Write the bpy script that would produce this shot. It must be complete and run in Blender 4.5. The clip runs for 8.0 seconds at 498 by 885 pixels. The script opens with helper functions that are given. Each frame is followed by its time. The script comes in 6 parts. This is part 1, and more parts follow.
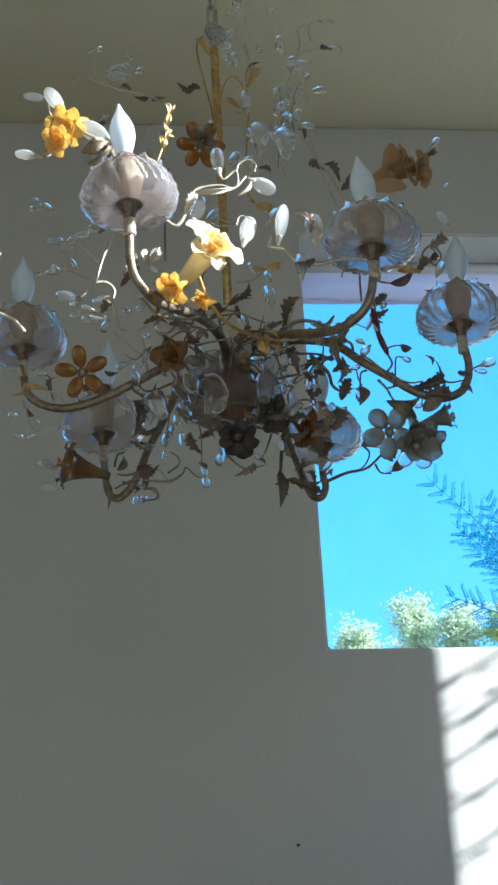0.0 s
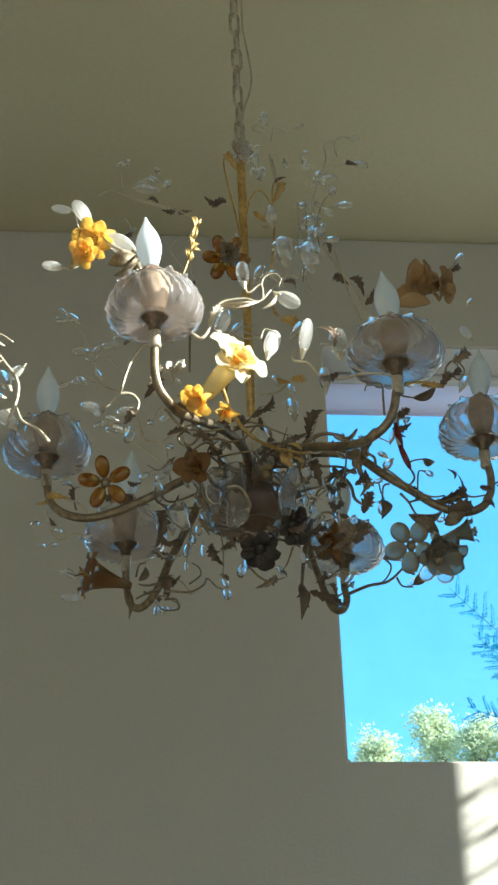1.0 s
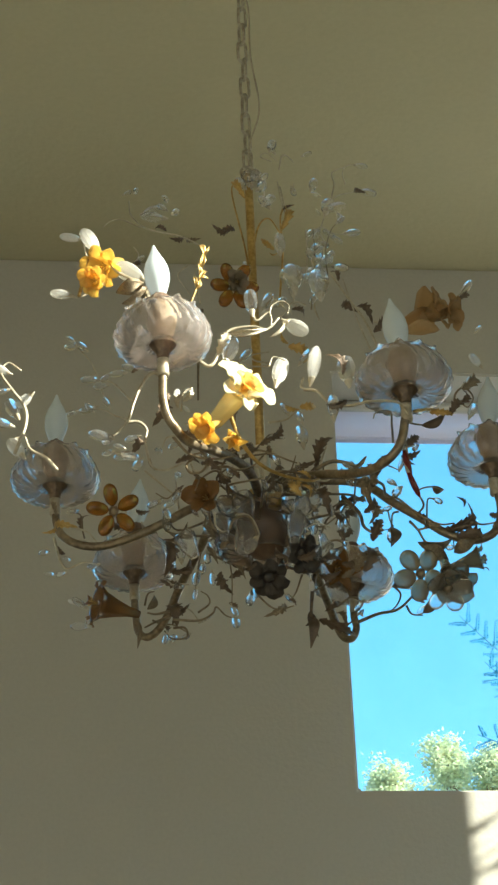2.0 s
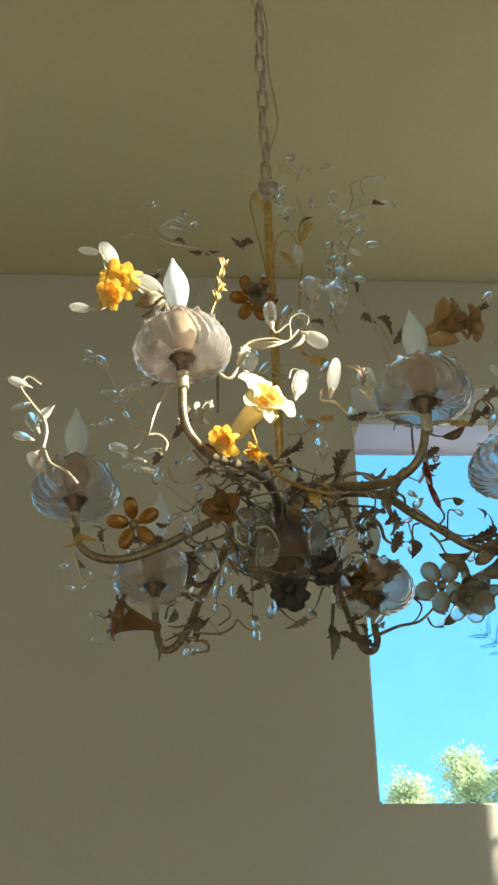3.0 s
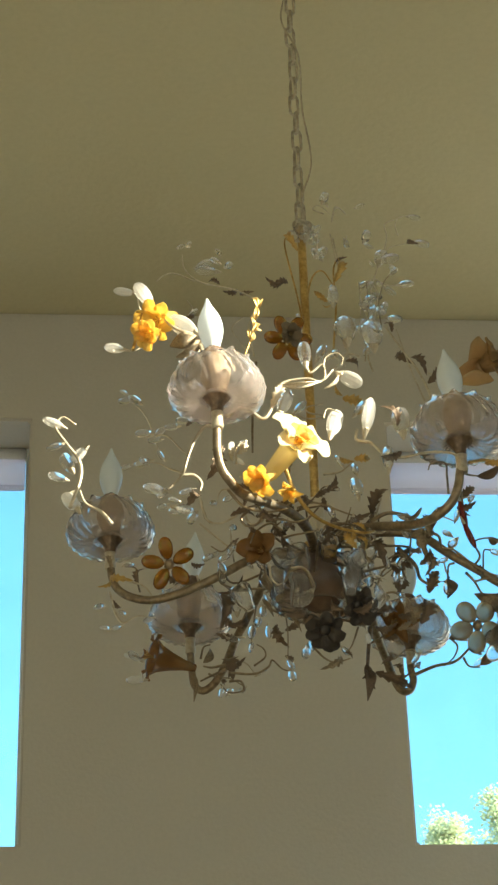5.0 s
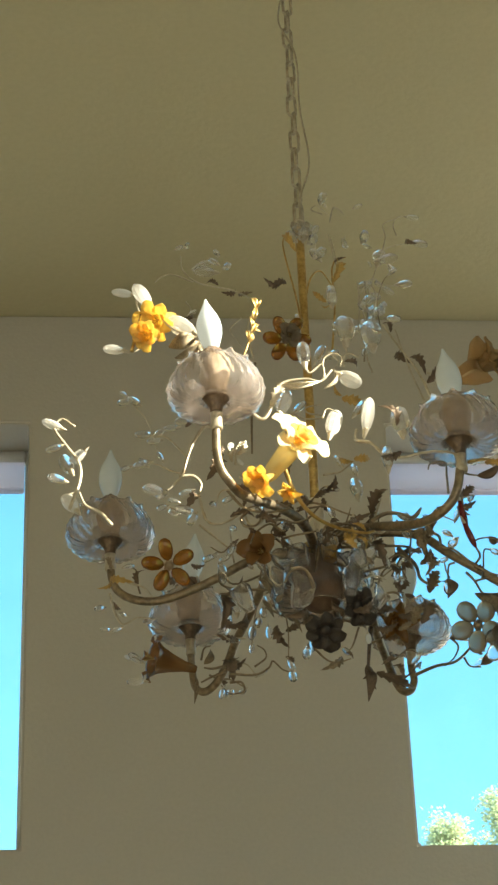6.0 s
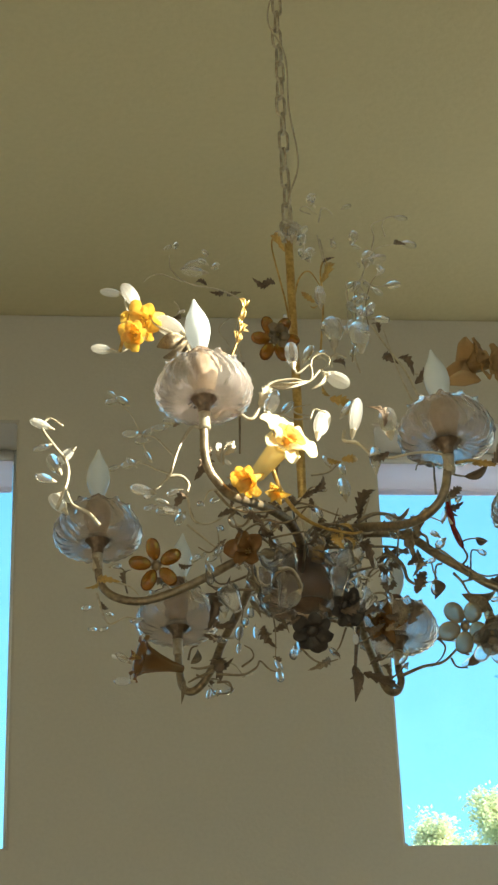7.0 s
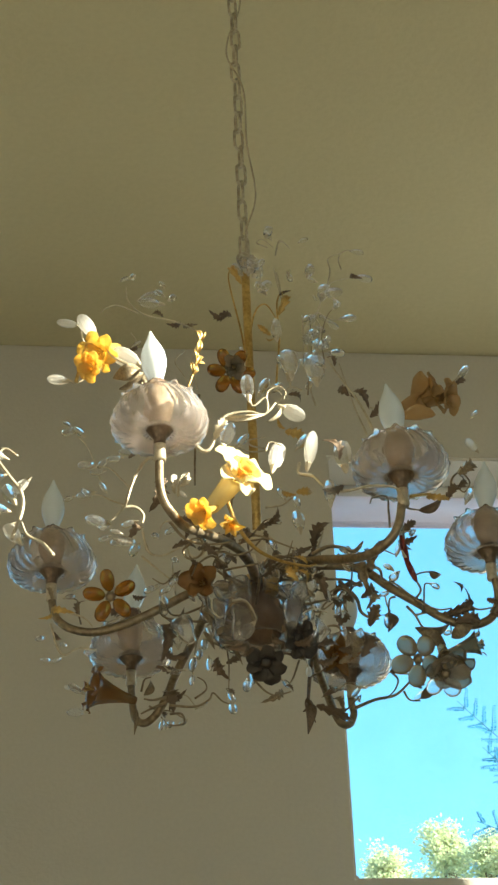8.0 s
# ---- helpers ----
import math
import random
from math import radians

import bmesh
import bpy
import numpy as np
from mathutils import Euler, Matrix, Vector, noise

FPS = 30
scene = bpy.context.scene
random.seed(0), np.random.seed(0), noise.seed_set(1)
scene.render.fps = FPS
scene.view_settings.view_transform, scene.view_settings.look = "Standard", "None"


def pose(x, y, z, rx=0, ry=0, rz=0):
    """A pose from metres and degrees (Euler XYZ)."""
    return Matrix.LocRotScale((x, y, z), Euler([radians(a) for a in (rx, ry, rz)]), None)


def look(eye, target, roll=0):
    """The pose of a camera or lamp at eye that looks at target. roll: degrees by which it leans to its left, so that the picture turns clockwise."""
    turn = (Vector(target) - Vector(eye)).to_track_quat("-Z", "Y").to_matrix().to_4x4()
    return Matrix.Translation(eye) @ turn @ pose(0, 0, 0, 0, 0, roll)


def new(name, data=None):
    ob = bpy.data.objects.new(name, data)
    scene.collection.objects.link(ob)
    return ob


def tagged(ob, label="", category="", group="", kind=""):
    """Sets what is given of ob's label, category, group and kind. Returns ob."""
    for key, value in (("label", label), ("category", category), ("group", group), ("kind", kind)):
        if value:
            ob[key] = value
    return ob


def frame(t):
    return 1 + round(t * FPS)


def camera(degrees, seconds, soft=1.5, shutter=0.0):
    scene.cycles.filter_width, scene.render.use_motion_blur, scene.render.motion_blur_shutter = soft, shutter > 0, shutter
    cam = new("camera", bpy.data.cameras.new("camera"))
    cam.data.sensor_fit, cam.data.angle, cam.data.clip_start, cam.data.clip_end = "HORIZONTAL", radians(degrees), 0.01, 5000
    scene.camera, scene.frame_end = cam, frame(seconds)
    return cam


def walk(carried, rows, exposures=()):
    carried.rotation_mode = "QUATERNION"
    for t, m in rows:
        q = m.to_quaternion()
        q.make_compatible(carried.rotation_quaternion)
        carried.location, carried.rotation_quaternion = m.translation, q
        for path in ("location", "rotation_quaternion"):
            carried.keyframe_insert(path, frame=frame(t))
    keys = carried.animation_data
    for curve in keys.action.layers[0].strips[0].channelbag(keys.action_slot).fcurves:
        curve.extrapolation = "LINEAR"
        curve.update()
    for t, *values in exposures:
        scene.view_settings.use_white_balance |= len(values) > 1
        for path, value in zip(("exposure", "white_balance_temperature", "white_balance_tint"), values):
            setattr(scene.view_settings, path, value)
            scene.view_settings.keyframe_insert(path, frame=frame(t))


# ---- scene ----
cam = camera(13.76, 8.0, soft=2.5)
EYE = 1.5
# seconds, x, y, z, yaw, pitch, roll
ROWS = [
    (0.0, -0.0024, 0.0014, -0.0060, -7.460, 25.563, -3.344),
    (0.2, -0.0027, -0.0001, -0.0045, -7.297, 26.506, -3.073),
    (0.5, -0.0031, -0.0024, -0.0023, -7.107, 27.310, -2.666),
    (0.7, -0.0029, -0.0043, -0.0021, -6.964, 27.896, -2.556),
    (1.0, -0.0025, -0.0071, -0.0019, -6.917, 28.559, -2.392),
    (1.2, -0.0010, -0.0058, -0.0009, -6.847, 28.783, -2.387),
    (1.5, 0.0013, -0.0037, 0.0007, -6.738, 29.079, -2.381),
    (3.0, -0.0016, 0.0021, 0.0007, -6.066, 29.754, -2.414),
    (3.2, -0.0010, 0.0023, 0.0002, -5.785, 29.916, -2.329),
    (3.5, -0.0002, 0.0029, -0.0004, -5.600, 30.040, -2.203),
    (4.0, 0.0001, 0.0022, 0.0006, -5.241, 30.299, -2.070),
    (4.5, 0.0014, -0.0001, 0.0029, -4.967, 30.711, -1.873),
    (6.0, 0.0012, 0.0051, 0.0017, -4.968, 30.932, -2.316),
    (6.5, 0.0017, 0.0017, 0.0009, -5.229, 30.989, -2.242),
    (7.0, 0.0024, 0.0041, 0.0030, -5.332, 30.892, -2.296),
    (7.1, 0.0022, 0.0026, 0.0025, -5.284, 31.553, -2.269),
    (7.2, 0.0021, 0.0010, 0.0021, -5.185, 31.941, -2.243),
    (7.3, 0.0019, -0.0005, 0.0016, -5.269, 31.881, -2.216),
    (7.5, 0.0016, -0.0036, 0.0007, -5.636, 31.820, -2.165),
    (7.7, 0.0012, -0.0034, 0.0008, -5.944, 31.805, -2.327),
    (8.0, 0.0005, -0.0032, 0.0011, -6.854, 31.689, -2.569),
]
EXPOSURES = [
    (0.0, 1.71, 4850, 6), (0.7, 1.74, 5250, 2), (1.5, 1.77, 5850, -2), (3.0, 1.84, 6350, -2), (4.5, 2.02, 6700, 0), (8.0, 2.02, 6650, -1),
]
walk(cam, [(t, pose(x, y, EYE + z, 90 + pitch, 0, yaw) @ pose(0, 0, 0, 0, 0, roll)) for t, x, y, z, yaw, pitch, roll in ROWS], EXPOSURES)

# ---- world and sun ----
SUN_AZ, SUN_EL = radians(28), radians(25)  # travels towards -x and a little +y
SUN_TO = Vector((-math.cos(SUN_AZ) * math.cos(SUN_EL), math.sin(SUN_AZ) * math.cos(SUN_EL), -math.sin(SUN_EL)))
world = bpy.data.worlds.new("sky")
scene.world = world
world.use_nodes = True
wn = world.node_tree.nodes
wl = world.node_tree.links
sky = wn.new("ShaderNodeTexSky")
sky.sky_type, sky.sun_disc = "NISHITA", False
sky.sun_elevation, sky.sun_rotation = SUN_EL, math.atan2(-SUN_TO.x, -SUN_TO.y)
sky.air_density, sky.dust_density, sky.ozone_density = 1.0, 0.3, 2.0
deep = wn.new("ShaderNodeHueSaturation")
deep.inputs["Hue"].default_value, deep.inputs["Saturation"].default_value = 0.485, 1.24
wl.new(sky.outputs[0], deep.inputs["Color"])
wl.new(deep.outputs[0], wn["Background"].inputs["Color"])
wn["Background"].inputs["Strength"].default_value = 0.14

sun = new("sun", bpy.data.lights.new("sun", "SUN"))
sun.data.energy, sun.data.angle, sun.data.color = 5.0, radians(0.53), (1.0, 0.9, 0.76)
sun.matrix_world = look((0, 0, 0), SUN_TO)


def back_fill_light(name, x, y, z, w, h, watts, aim):
    """An added fill lamp in an unseen opening behind the camera, in place of sky light."""
    lamp = new(name, bpy.data.lights.new(name, "AREA"))
    lamp.data.shape, lamp.data.size, lamp.data.size_y = "RECTANGLE", w, h
    lamp.data.energy, lamp.data.color = watts, (1.0, 0.93, 0.8)
    lamp.matrix_world = look((x, y, z), aim)
    return lamp


# Fill lamp added to brighten the room; no patio door is known here.
back_fill_light("unseen_back_fill", -0.6, -3.62, 1.25, 3.3, 2.3, 3, (-0.6, 0, 1.0))


# ---- materials ----
def material(name, base, rough=0.5, metal=0.0, vary=0.12, scale=40.0, bump=0.15, coarse=6.0, second=None, depth=0.002, **sockets):
    """A principled material with colour variation at two scales and a fine relief."""
    m = bpy.data.materials.new(name)
    m.use_nodes = True
    n, l = m.node_tree.nodes, m.node_tree.links
    p = n["Principled BSDF"]
    place = n.new("ShaderNodeTexCoord")
    fine, wide = n.new("ShaderNodeTexNoise"), n.new("ShaderNodeTexNoise")
    fine.inputs["Scale"].default_value, fine.inputs["Detail"].default_value = scale, 6
    wide.inputs["Scale"].default_value, wide.inputs["Detail"].default_value = coarse, 3
    l.new(place.outputs["Object"], fine.inputs["Vector"])
    l.new(place.outputs["Object"], wide.inputs["Vector"])
    both = n.new("ShaderNodeMath")
    both.operation = "MULTIPLY_ADD"
    both.inputs[1].default_value = 0.5
    half = n.new("ShaderNodeMath")
    half.operation = "MULTIPLY"
    half.inputs[1].default_value = 0.5
    l.new(wide.outputs["Fac"], half.inputs[0])
    l.new(fine.outputs["Fac"], both.inputs[0])
    l.new(half.outputs[0], both.inputs[2])
    ramp = n.new("ShaderNodeMapRange")
    ramp.inputs["From Min"].default_value, ramp.inputs["From Max"].default_value = 0.36, 0.64
    l.new(both.outputs[0], ramp.inputs["Value"])
    mix = n.new("ShaderNodeMix")
    mix.data_type = "RGBA"
    low = second or tuple(c * (1 - vary) for c in base)
    high = base if second else tuple(min(1, c * (1 + vary)) for c in base)
    mix.inputs["A"].default_value, mix.inputs["B"].default_value = (*low, 1), (*high, 1)
    l.new(ramp.outputs[0], mix.inputs["Factor"])
    l.new(mix.outputs["Result"], p.inputs["Base Color"])
    rr = n.new("ShaderNodeMapRange")
    rr.inputs["To Min"].default_value, rr.inputs["To Max"].default_value = max(0, rough - 0.08), min(1, rough + 0.08)
    l.new(wide.outputs["Fac"], rr.inputs["Value"])
    l.new(rr.outputs[0], p.inputs["Roughness"])
    p.inputs["Metallic"].default_value = metal
    if bump:
        b = n.new("ShaderNodeBump")
        b.inputs["Strength"].default_value, b.inputs["Distance"].default_value = bump, depth
        l.new(fine.outputs["Fac"], b.inputs["Height"])
        l.new(b.outputs[0], p.inputs["Normal"])
    for key, value in sockets.items():
        p.inputs[key.replace("_", " ")].default_value = value
    return m


def veiled(m, colour, amount):
    """Lets light through m softly, as frosted or pressed glass and cloth do."""
    n, l = m.node_tree.nodes, m.node_tree.links
    see = n.new("ShaderNodeBsdfTranslucent")
    see.inputs["Color"].default_value = (*colour, 1)
    mix = n.new("ShaderNodeMixShader")
    mix.inputs[0].default_value = amount
    l.new(n["Principled BSDF"].outputs[0], mix.inputs[1])
    l.new(see.outputs[0], mix.inputs[2])
    l.new(mix.outputs[0], n["Material Output"].inputs["Surface"])
    return m


def glass(name, colour, rough=0.03, ior=1.45, bump=0.1, weight=1.0, veil=0.0, coat=0.0):
    m = material(name, colour, rough, 0, 0.06, 60, bump, 9, depth=0.001, Transmission_Weight=weight, IOR=ior, Coat_Weight=coat)
    return veiled(m, colour, veil) if veil else m


PAINT = material("wall_paint", (0.53, 0.50, 0.435), 0.85, 0, 0.035, 90, 0.22, 1.3, depth=0.004)
CEILING_PAINT = material("ceiling_paint", (0.56, 0.505, 0.325), 0.9, 0, 0.035, 60, 0.3, 1.1, depth=0.004)
FLOORWOOD = material("floor_wood", (0.44, 0.365, 0.255), 0.45, 0, 0.25, 30, 0.1, 3)
VINYL = material("white_window_vinyl", (0.8, 0.79, 0.76), 0.35, 0, 0.03, 30, 0.03, 4)
SHADE_CLOTH = veiled(material("roller_shade_cloth", (0.74, 0.68, 0.72), 0.8, 0, 0.06, 300, 0.2, 8), (0.95, 0.86, 0.9), 0.85)
PANE = glass("window_glass", (0.98, 0.99, 1.0), 0.0, 1.45, 0.0)
for link in list(PANE.node_tree.nodes["Principled BSDF"].inputs["Roughness"].links):
    PANE.node_tree.links.remove(link)
PANE.node_tree.nodes["Principled BSDF"].inputs["Roughness"].default_value = 0.0
BRASS = material("aged_gilt_iron", (0.36, 0.29, 0.19), 0.4, 0.6, 0.3, 120, 0.4, 18, second=(0.15, 0.11, 0.07))
GILT = material("gold_leaf", (0.70, 0.49, 0.18), 0.38, 0.6, 0.3, 150, 0.3, 25, second=(0.36, 0.22, 0.06))
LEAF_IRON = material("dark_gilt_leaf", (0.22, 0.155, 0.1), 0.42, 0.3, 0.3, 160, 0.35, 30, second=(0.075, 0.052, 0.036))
SILVER_WIRE = material("pale_gilt_wire", (0.60, 0.54, 0.42), 0.4, 0.25, 0.25, 140, 0.2, 20, second=(0.38, 0.32, 0.22))
CHAIN_IRON = material("pale_chain_iron", (0.56, 0.5, 0.38), 0.42, 0.35, 0.25, 140, 0.25, 20, second=(0.26, 0.21, 0.14))
CORD = material("cloth_cord", (0.42, 0.36, 0.25), 0.8, 0, 0.2, 200, 0.3, 20)
CRYSTAL = glass("clear_crystal", (0.98, 0.96, 0.94), 0.05, 1.2, 0.12, 0.96, 0.045, 0.2)
BOWL_GLASS = glass("ribbed_clear_glass", (0.85, 0.79, 0.76), 0.04, 1.25, 0.4, 0.92, 0.1, 0.3)
AMBER = glass("amber_glass", (1.0, 0.74, 0.24), 0.12, 1.4, 0.5, 0.45, 0.45)
HONEY = glass("dark_honey_glass", (0.44, 0.19, 0.025), 0.06, 1.38, 0.1, 0.7, 0.08)
BROWN_GLASS = glass("brown_amber_glass", (0.36, 0.19, 0.07), 0.15, 1.4, 0.2, 0.5, 0.25)
TAN_GLASS = glass("tan_amber_glass", (0.66, 0.45, 0.22), 0.12, 1.35, 0.2, 0.5, 0.3)
HUB_GLASS = glass("smoky_hub_glass", (0.74, 0.66, 0.6), 0.06, 1.2, 0.2, 0.95, 0.02)
# Two paler ambers for one lily; strong sunlight is put into their colour.
SUN_AMBER = glass("sun_brightened_amber_glass", (0.98, 0.84, 0.46), 0.2, 1.4, 0.3, 0.1, 0.3)
SUN_CREAM = glass("sun_whitened_amber_glass", (0.98, 0.88, 0.58), 0.2, 1.4, 0.3, 0.05, 0.25)
SMOKE_GLASS = glass("olive_clear_glass", (0.42, 0.35, 0.25), 0.07, 1.25, 0.2, 0.68, 0.1)
RED_GLASS = glass("dark_red_glass", (0.19, 0.025, 0.02), 0.1, 1.45, 0.1, 0.4)
# Whiter copy of the clear crystal: bright light on drops, put into the colour.
LIT_CRYSTAL = glass("lit_white_crystal_glass", (0.9, 0.88, 0.83), 0.16, 1.3, 0.3, 0.5, 0.3)
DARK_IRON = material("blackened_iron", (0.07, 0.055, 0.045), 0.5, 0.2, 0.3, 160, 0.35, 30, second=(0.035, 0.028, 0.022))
HUB_BROWN = material("dark_brown_hub_paint", (0.2, 0.125, 0.075), 0.65, 0, 0.25, 90, 0.2, 20, second=(0.1, 0.06, 0.04))
IVORY = material("ivory_sleeve", (0.7, 0.64, 0.52), 0.5, 0, 0.1, 90, 0.15, 20)
BULB_GLASS = veiled(material("frosted_bulb_glass", (0.76, 0.83, 0.86), 0.2, 0, 0.03, 60, 0.02, 9), (0.86, 0.88, 0.9), 0.35)
CANDLE = material("tan_candle_sleeve", (0.56, 0.45, 0.31), 0.6, 0, 0.2, 120, 0.3, 30, second=(0.38, 0.28, 0.17))
BARK = material("bark", (0.2, 0.14, 0.09), 0.9, 0, 0.3, 30, 0.5, 6)
# The twigs' blue is sky glare put into the colour.
TWIG = material("sky_tinted_dark_twig", (0.03, 0.14, 0.22), 0.9, 0, 0.2, 30, 0.1, 6)
# Unseen ground; its paleness is set by the light it bounces indoors.
GROUND = material("pale_bounce_ground", (0.45, 0.42, 0.37), 0.95, 0, 0.15, 3, 0.3, 0.3)


def leafy(name, colour, second, rough=0.5):
    return veiled(material(name, colour, rough, 0, 0.3, 8, 0.0, 2, second=second), colour, 0.4)


PALE_FOLIAGE = leafy("pale_green_foliage", (0.68, 0.72, 0.5), (0.38, 0.47, 0.24))
YELLOW_FOLIAGE = leafy("yellow_green_foliage", (0.5, 0.54, 0.18), (0.24, 0.32, 0.08))
# Dark green leaves; the blue veil of the bright sky is in their colour.
BLUE_FOLIAGE = leafy("sky_tinted_feathery_foliage", (0.02, 0.22, 0.36), (0.018, 0.16, 0.28), 0.92)
DARK_FOLIAGE = leafy("shade_tree_foliage", (0.1, 0.14, 0.05), (0.05, 0.08, 0.03))

# ---- building helpers ----
PLACE = {}


def mesh_of(name, bm, mat, smooth=True):
    me = bpy.data.meshes.new(name)
    bm.normal_update()
    bm.to_mesh(me)
    bm.free()
    me.materials.append(mat)
    if smooth:
        me.shade_smooth()
    return me


def put(name, me, parent, m, label=""):
    """A mesh object at the world pose m, under parent or on its own."""
    ob = new(name, me)
    PLACE[ob] = m
    if parent is None:
        ob.matrix_basis = m
    else:
        ob.parent = parent
        ob.matrix_basis = PLACE[parent].inverted() @ m
    return tagged(ob, label)


def part(name, bm, mat, parent, label="", m=None, smooth=True):
    return put(name, mesh_of(name, bm, mat, smooth), parent, m or Matrix(), label)


def anchor(name, x, y, z):
    ob = new(name)
    PLACE[ob] = Matrix.Translation((x, y, z))
    ob.matrix_basis = PLACE[ob]
    ob.empty_display_size = 0.1
    return ob


def add_box(bm, x0, y0, z0, x1, y1, z1):
    v = [bm.verts.new((x, y, z)) for z in (z0, z1) for y in (y0, y1) for x in (x0, x1)]
    for f in ((0, 2, 3, 1), (4, 5, 7, 6), (0, 1, 5, 4), (2, 6, 7, 3), (0, 4, 6, 2), (1, 3, 7, 5)):
        bm.faces.new([v[i] for i in f])


def box(x0, y0, z0, x1, y1, z1, bevel=0.0):
    bm = bmesh.new()
    add_box(bm, x0, y0, z0, x1, y1, z1)
    if bevel:
        bmesh.ops.bevel(bm, geom=list(bm.edges), offset=bevel, segments=2, affect="EDGES")
    return bm


def smooth_path(points, per=6):
    """Points on a Catmull-Rom line through the given ones."""
    p = [Vector(q) for q in points]
    if len(p) == 2:
        return [p[0].lerp(p[1], i / per) for i in range(per + 1)]
    p = [2 * p[0] - p[1], *p, 2 * p[-1] - p[-2]]
    out = []
    for a, b, c, d in zip(p, p[1:], p[2:], p[3:]):
        for i in range(per):
            t = i / per
            out.append(0.5 * (2 * b + (c - a) * t + (2 * a - 5 * b + 4 * c - d) * t * t + (3 * b - a - 3 * c + d) * t ** 3))
    return [*out, p[-2]]


def add_tube(bm, line, radius, sides=7, closed=False):
    """A tube along line; radius is a number or a function of 0 to 1."""
    size = radius if callable(radius) else (lambda u: radius)
    n = len(line)
    side = None
    rings = []
    for i, q in enumerate(line):
        ahead = (line[(i + 1) % n] - line[i - 1]) if closed else (line[min(i + 1, n - 1)] - line[max(i - 1, 0)])
        ahead.normalize()
        if side is None:
            side = ahead.orthogonal().normalized()
        side = (side - ahead * side.dot(ahead)).normalized()
        up = ahead.cross(side)
        r = size(i / max(1, n - 1))
        rings.append([bm.verts.new(q + r * (math.cos(a) * side + math.sin(a) * up)) for a in (2 * math.pi * k / sides for k in range(sides))])
    for i in range(n if closed else n - 1):
        a, b = rings[i], rings[(i + 1) % n]
        for k in range(sides):
            bm.faces.new((a[k], a[(k + 1) % sides], b[(k + 1) % sides], b[k]))
    if not closed:
        bm.faces.new(rings[0][::-1])
        bm.faces.new(rings[-1])


def tube(line, radius, sides=7, closed=False):
    bm = bmesh.new()
    add_tube(bm, line, radius, sides, closed)
    return bm


def lathe(profile, sides=24, shape=None):
    """A turned body from (radius, height) pairs; shape(angle, u) scales the radius."""
    bm = bmesh.new()
    rings = []
    for i, (r, z) in enumerate(profile):
        u = i / (len(profile) - 1)
        ring = []
        for k in range(sides):
            a = 2 * math.pi * k / sides
            rr, dz = (r, 0) if shape is None else shape(a, u, r)
            ring.append(bm.verts.new((rr * math.cos(a), rr * math.sin(a), z + dz)))
        rings.append(ring)
    for a, b in zip(rings, rings[1:]):
        for k in range(sides):
            bm.faces.new((a[k], a[(k + 1) % sides], b[(k + 1) % sides], b[k]))
    if profile[0][0] > 1e-5 and profile[0] != profile[-1]:
        bm.faces.new(rings[0][::-1])
    if profile[-1][0] > 1e-5 and profile[0] != profile[-1]:
        bm.faces.new(rings[-1])
    bmesh.ops.remove_doubles(bm, verts=bm.verts, dist=1e-6)
    return bm


def aimed(place, way, turn=0.0, size=1.0):
    """A pose at place whose z axis points along way."""
    q = Vector(way).to_track_quat("Z", "Y").to_matrix().to_4x4()
    return Matrix.Translation(place) @ q @ Matrix.Rotation(radians(turn), 4, "Z") @ Matrix.Scale(size, 4)


# ---- the room ----
X0, X1, Y0, Y1, CEIL, WALL = -3.5, 2.6, -3.6, 5.0, 4.935, 0.2
SILL, HEAD = 3.312, 4.567


def wall_with_openings(name, label, along, fixed, thick, a0, a1, z0, z1, openings, mat):
    """A wall along x or y with rectangular openings (a, b, low, high) through it."""
    bm = bmesh.new()
    cuts = sorted({a0, a1, *(v for o in openings for v in o[:2])})
    rows = sorted({z0, z1, *(v for o in openings for v in o[2:])})
    inside = lambda a, z: any(o[0] < a < o[1] and o[2] < z < o[3] for o in openings)
    solid = {(i, j): not inside((cuts[i] + cuts[i + 1]) / 2, (rows[j] + rows[j + 1]) / 2) for i in range(len(cuts) - 1) for j in range(len(rows) - 1)}
    f0, f1 = min(fixed, fixed + thick), max(fixed, fixed + thick)
    at = (lambda a, f, z: (a, f, z)) if along == "x" else (lambda a, f, z: (f, a, z))

    def quad(*corners):
        bm.faces.new([bm.verts.new(at(*c)) for c in corners])

    for (i, j), full in solid.items():
        if not full:
            continue
        a, b, lo, hi = cuts[i], cuts[i + 1], rows[j], rows[j + 1]
        quad((a, f0, lo), (b, f0, lo), (b, f0, hi), (a, f0, hi))
        quad((b, f1, lo), (a, f1, lo), (a, f1, hi), (b, f1, hi))
        if not solid.get((i - 1, j)):
            quad((a, f1, lo), (a, f0, lo), (a, f0, hi), (a, f1, hi))
        if not solid.get((i + 1, j)):
            quad((b, f0, lo), (b, f1, lo), (b, f1, hi), (b, f0, hi))
        if not solid.get((i, j - 1)):
            quad((a, f1, lo), (b, f1, lo), (b, f0, lo), (a, f0, lo))
        if not solid.get((i, j + 1)):
            quad((a, f0, hi), (b, f0, hi), (b, f1, hi), (a, f1, hi))
    bmesh.ops.remove_doubles(bm, verts=bm.verts, dist=1e-5)
    bmesh.ops.recalc_face_normals(bm, faces=bm.faces)
    edges = [e for e in bm.edges if len(e.link_faces) == 2 and e.calc_face_angle(0) > 1.0]
    bmesh.ops.bevel(bm, geom=edges, offset=0.006, segments=3, affect="EDGES", clamp_overlap=True)
    return tagged(put(name, mesh_of(name, bm, mat, False), None, Matrix()), label, "wall", kind="structure")


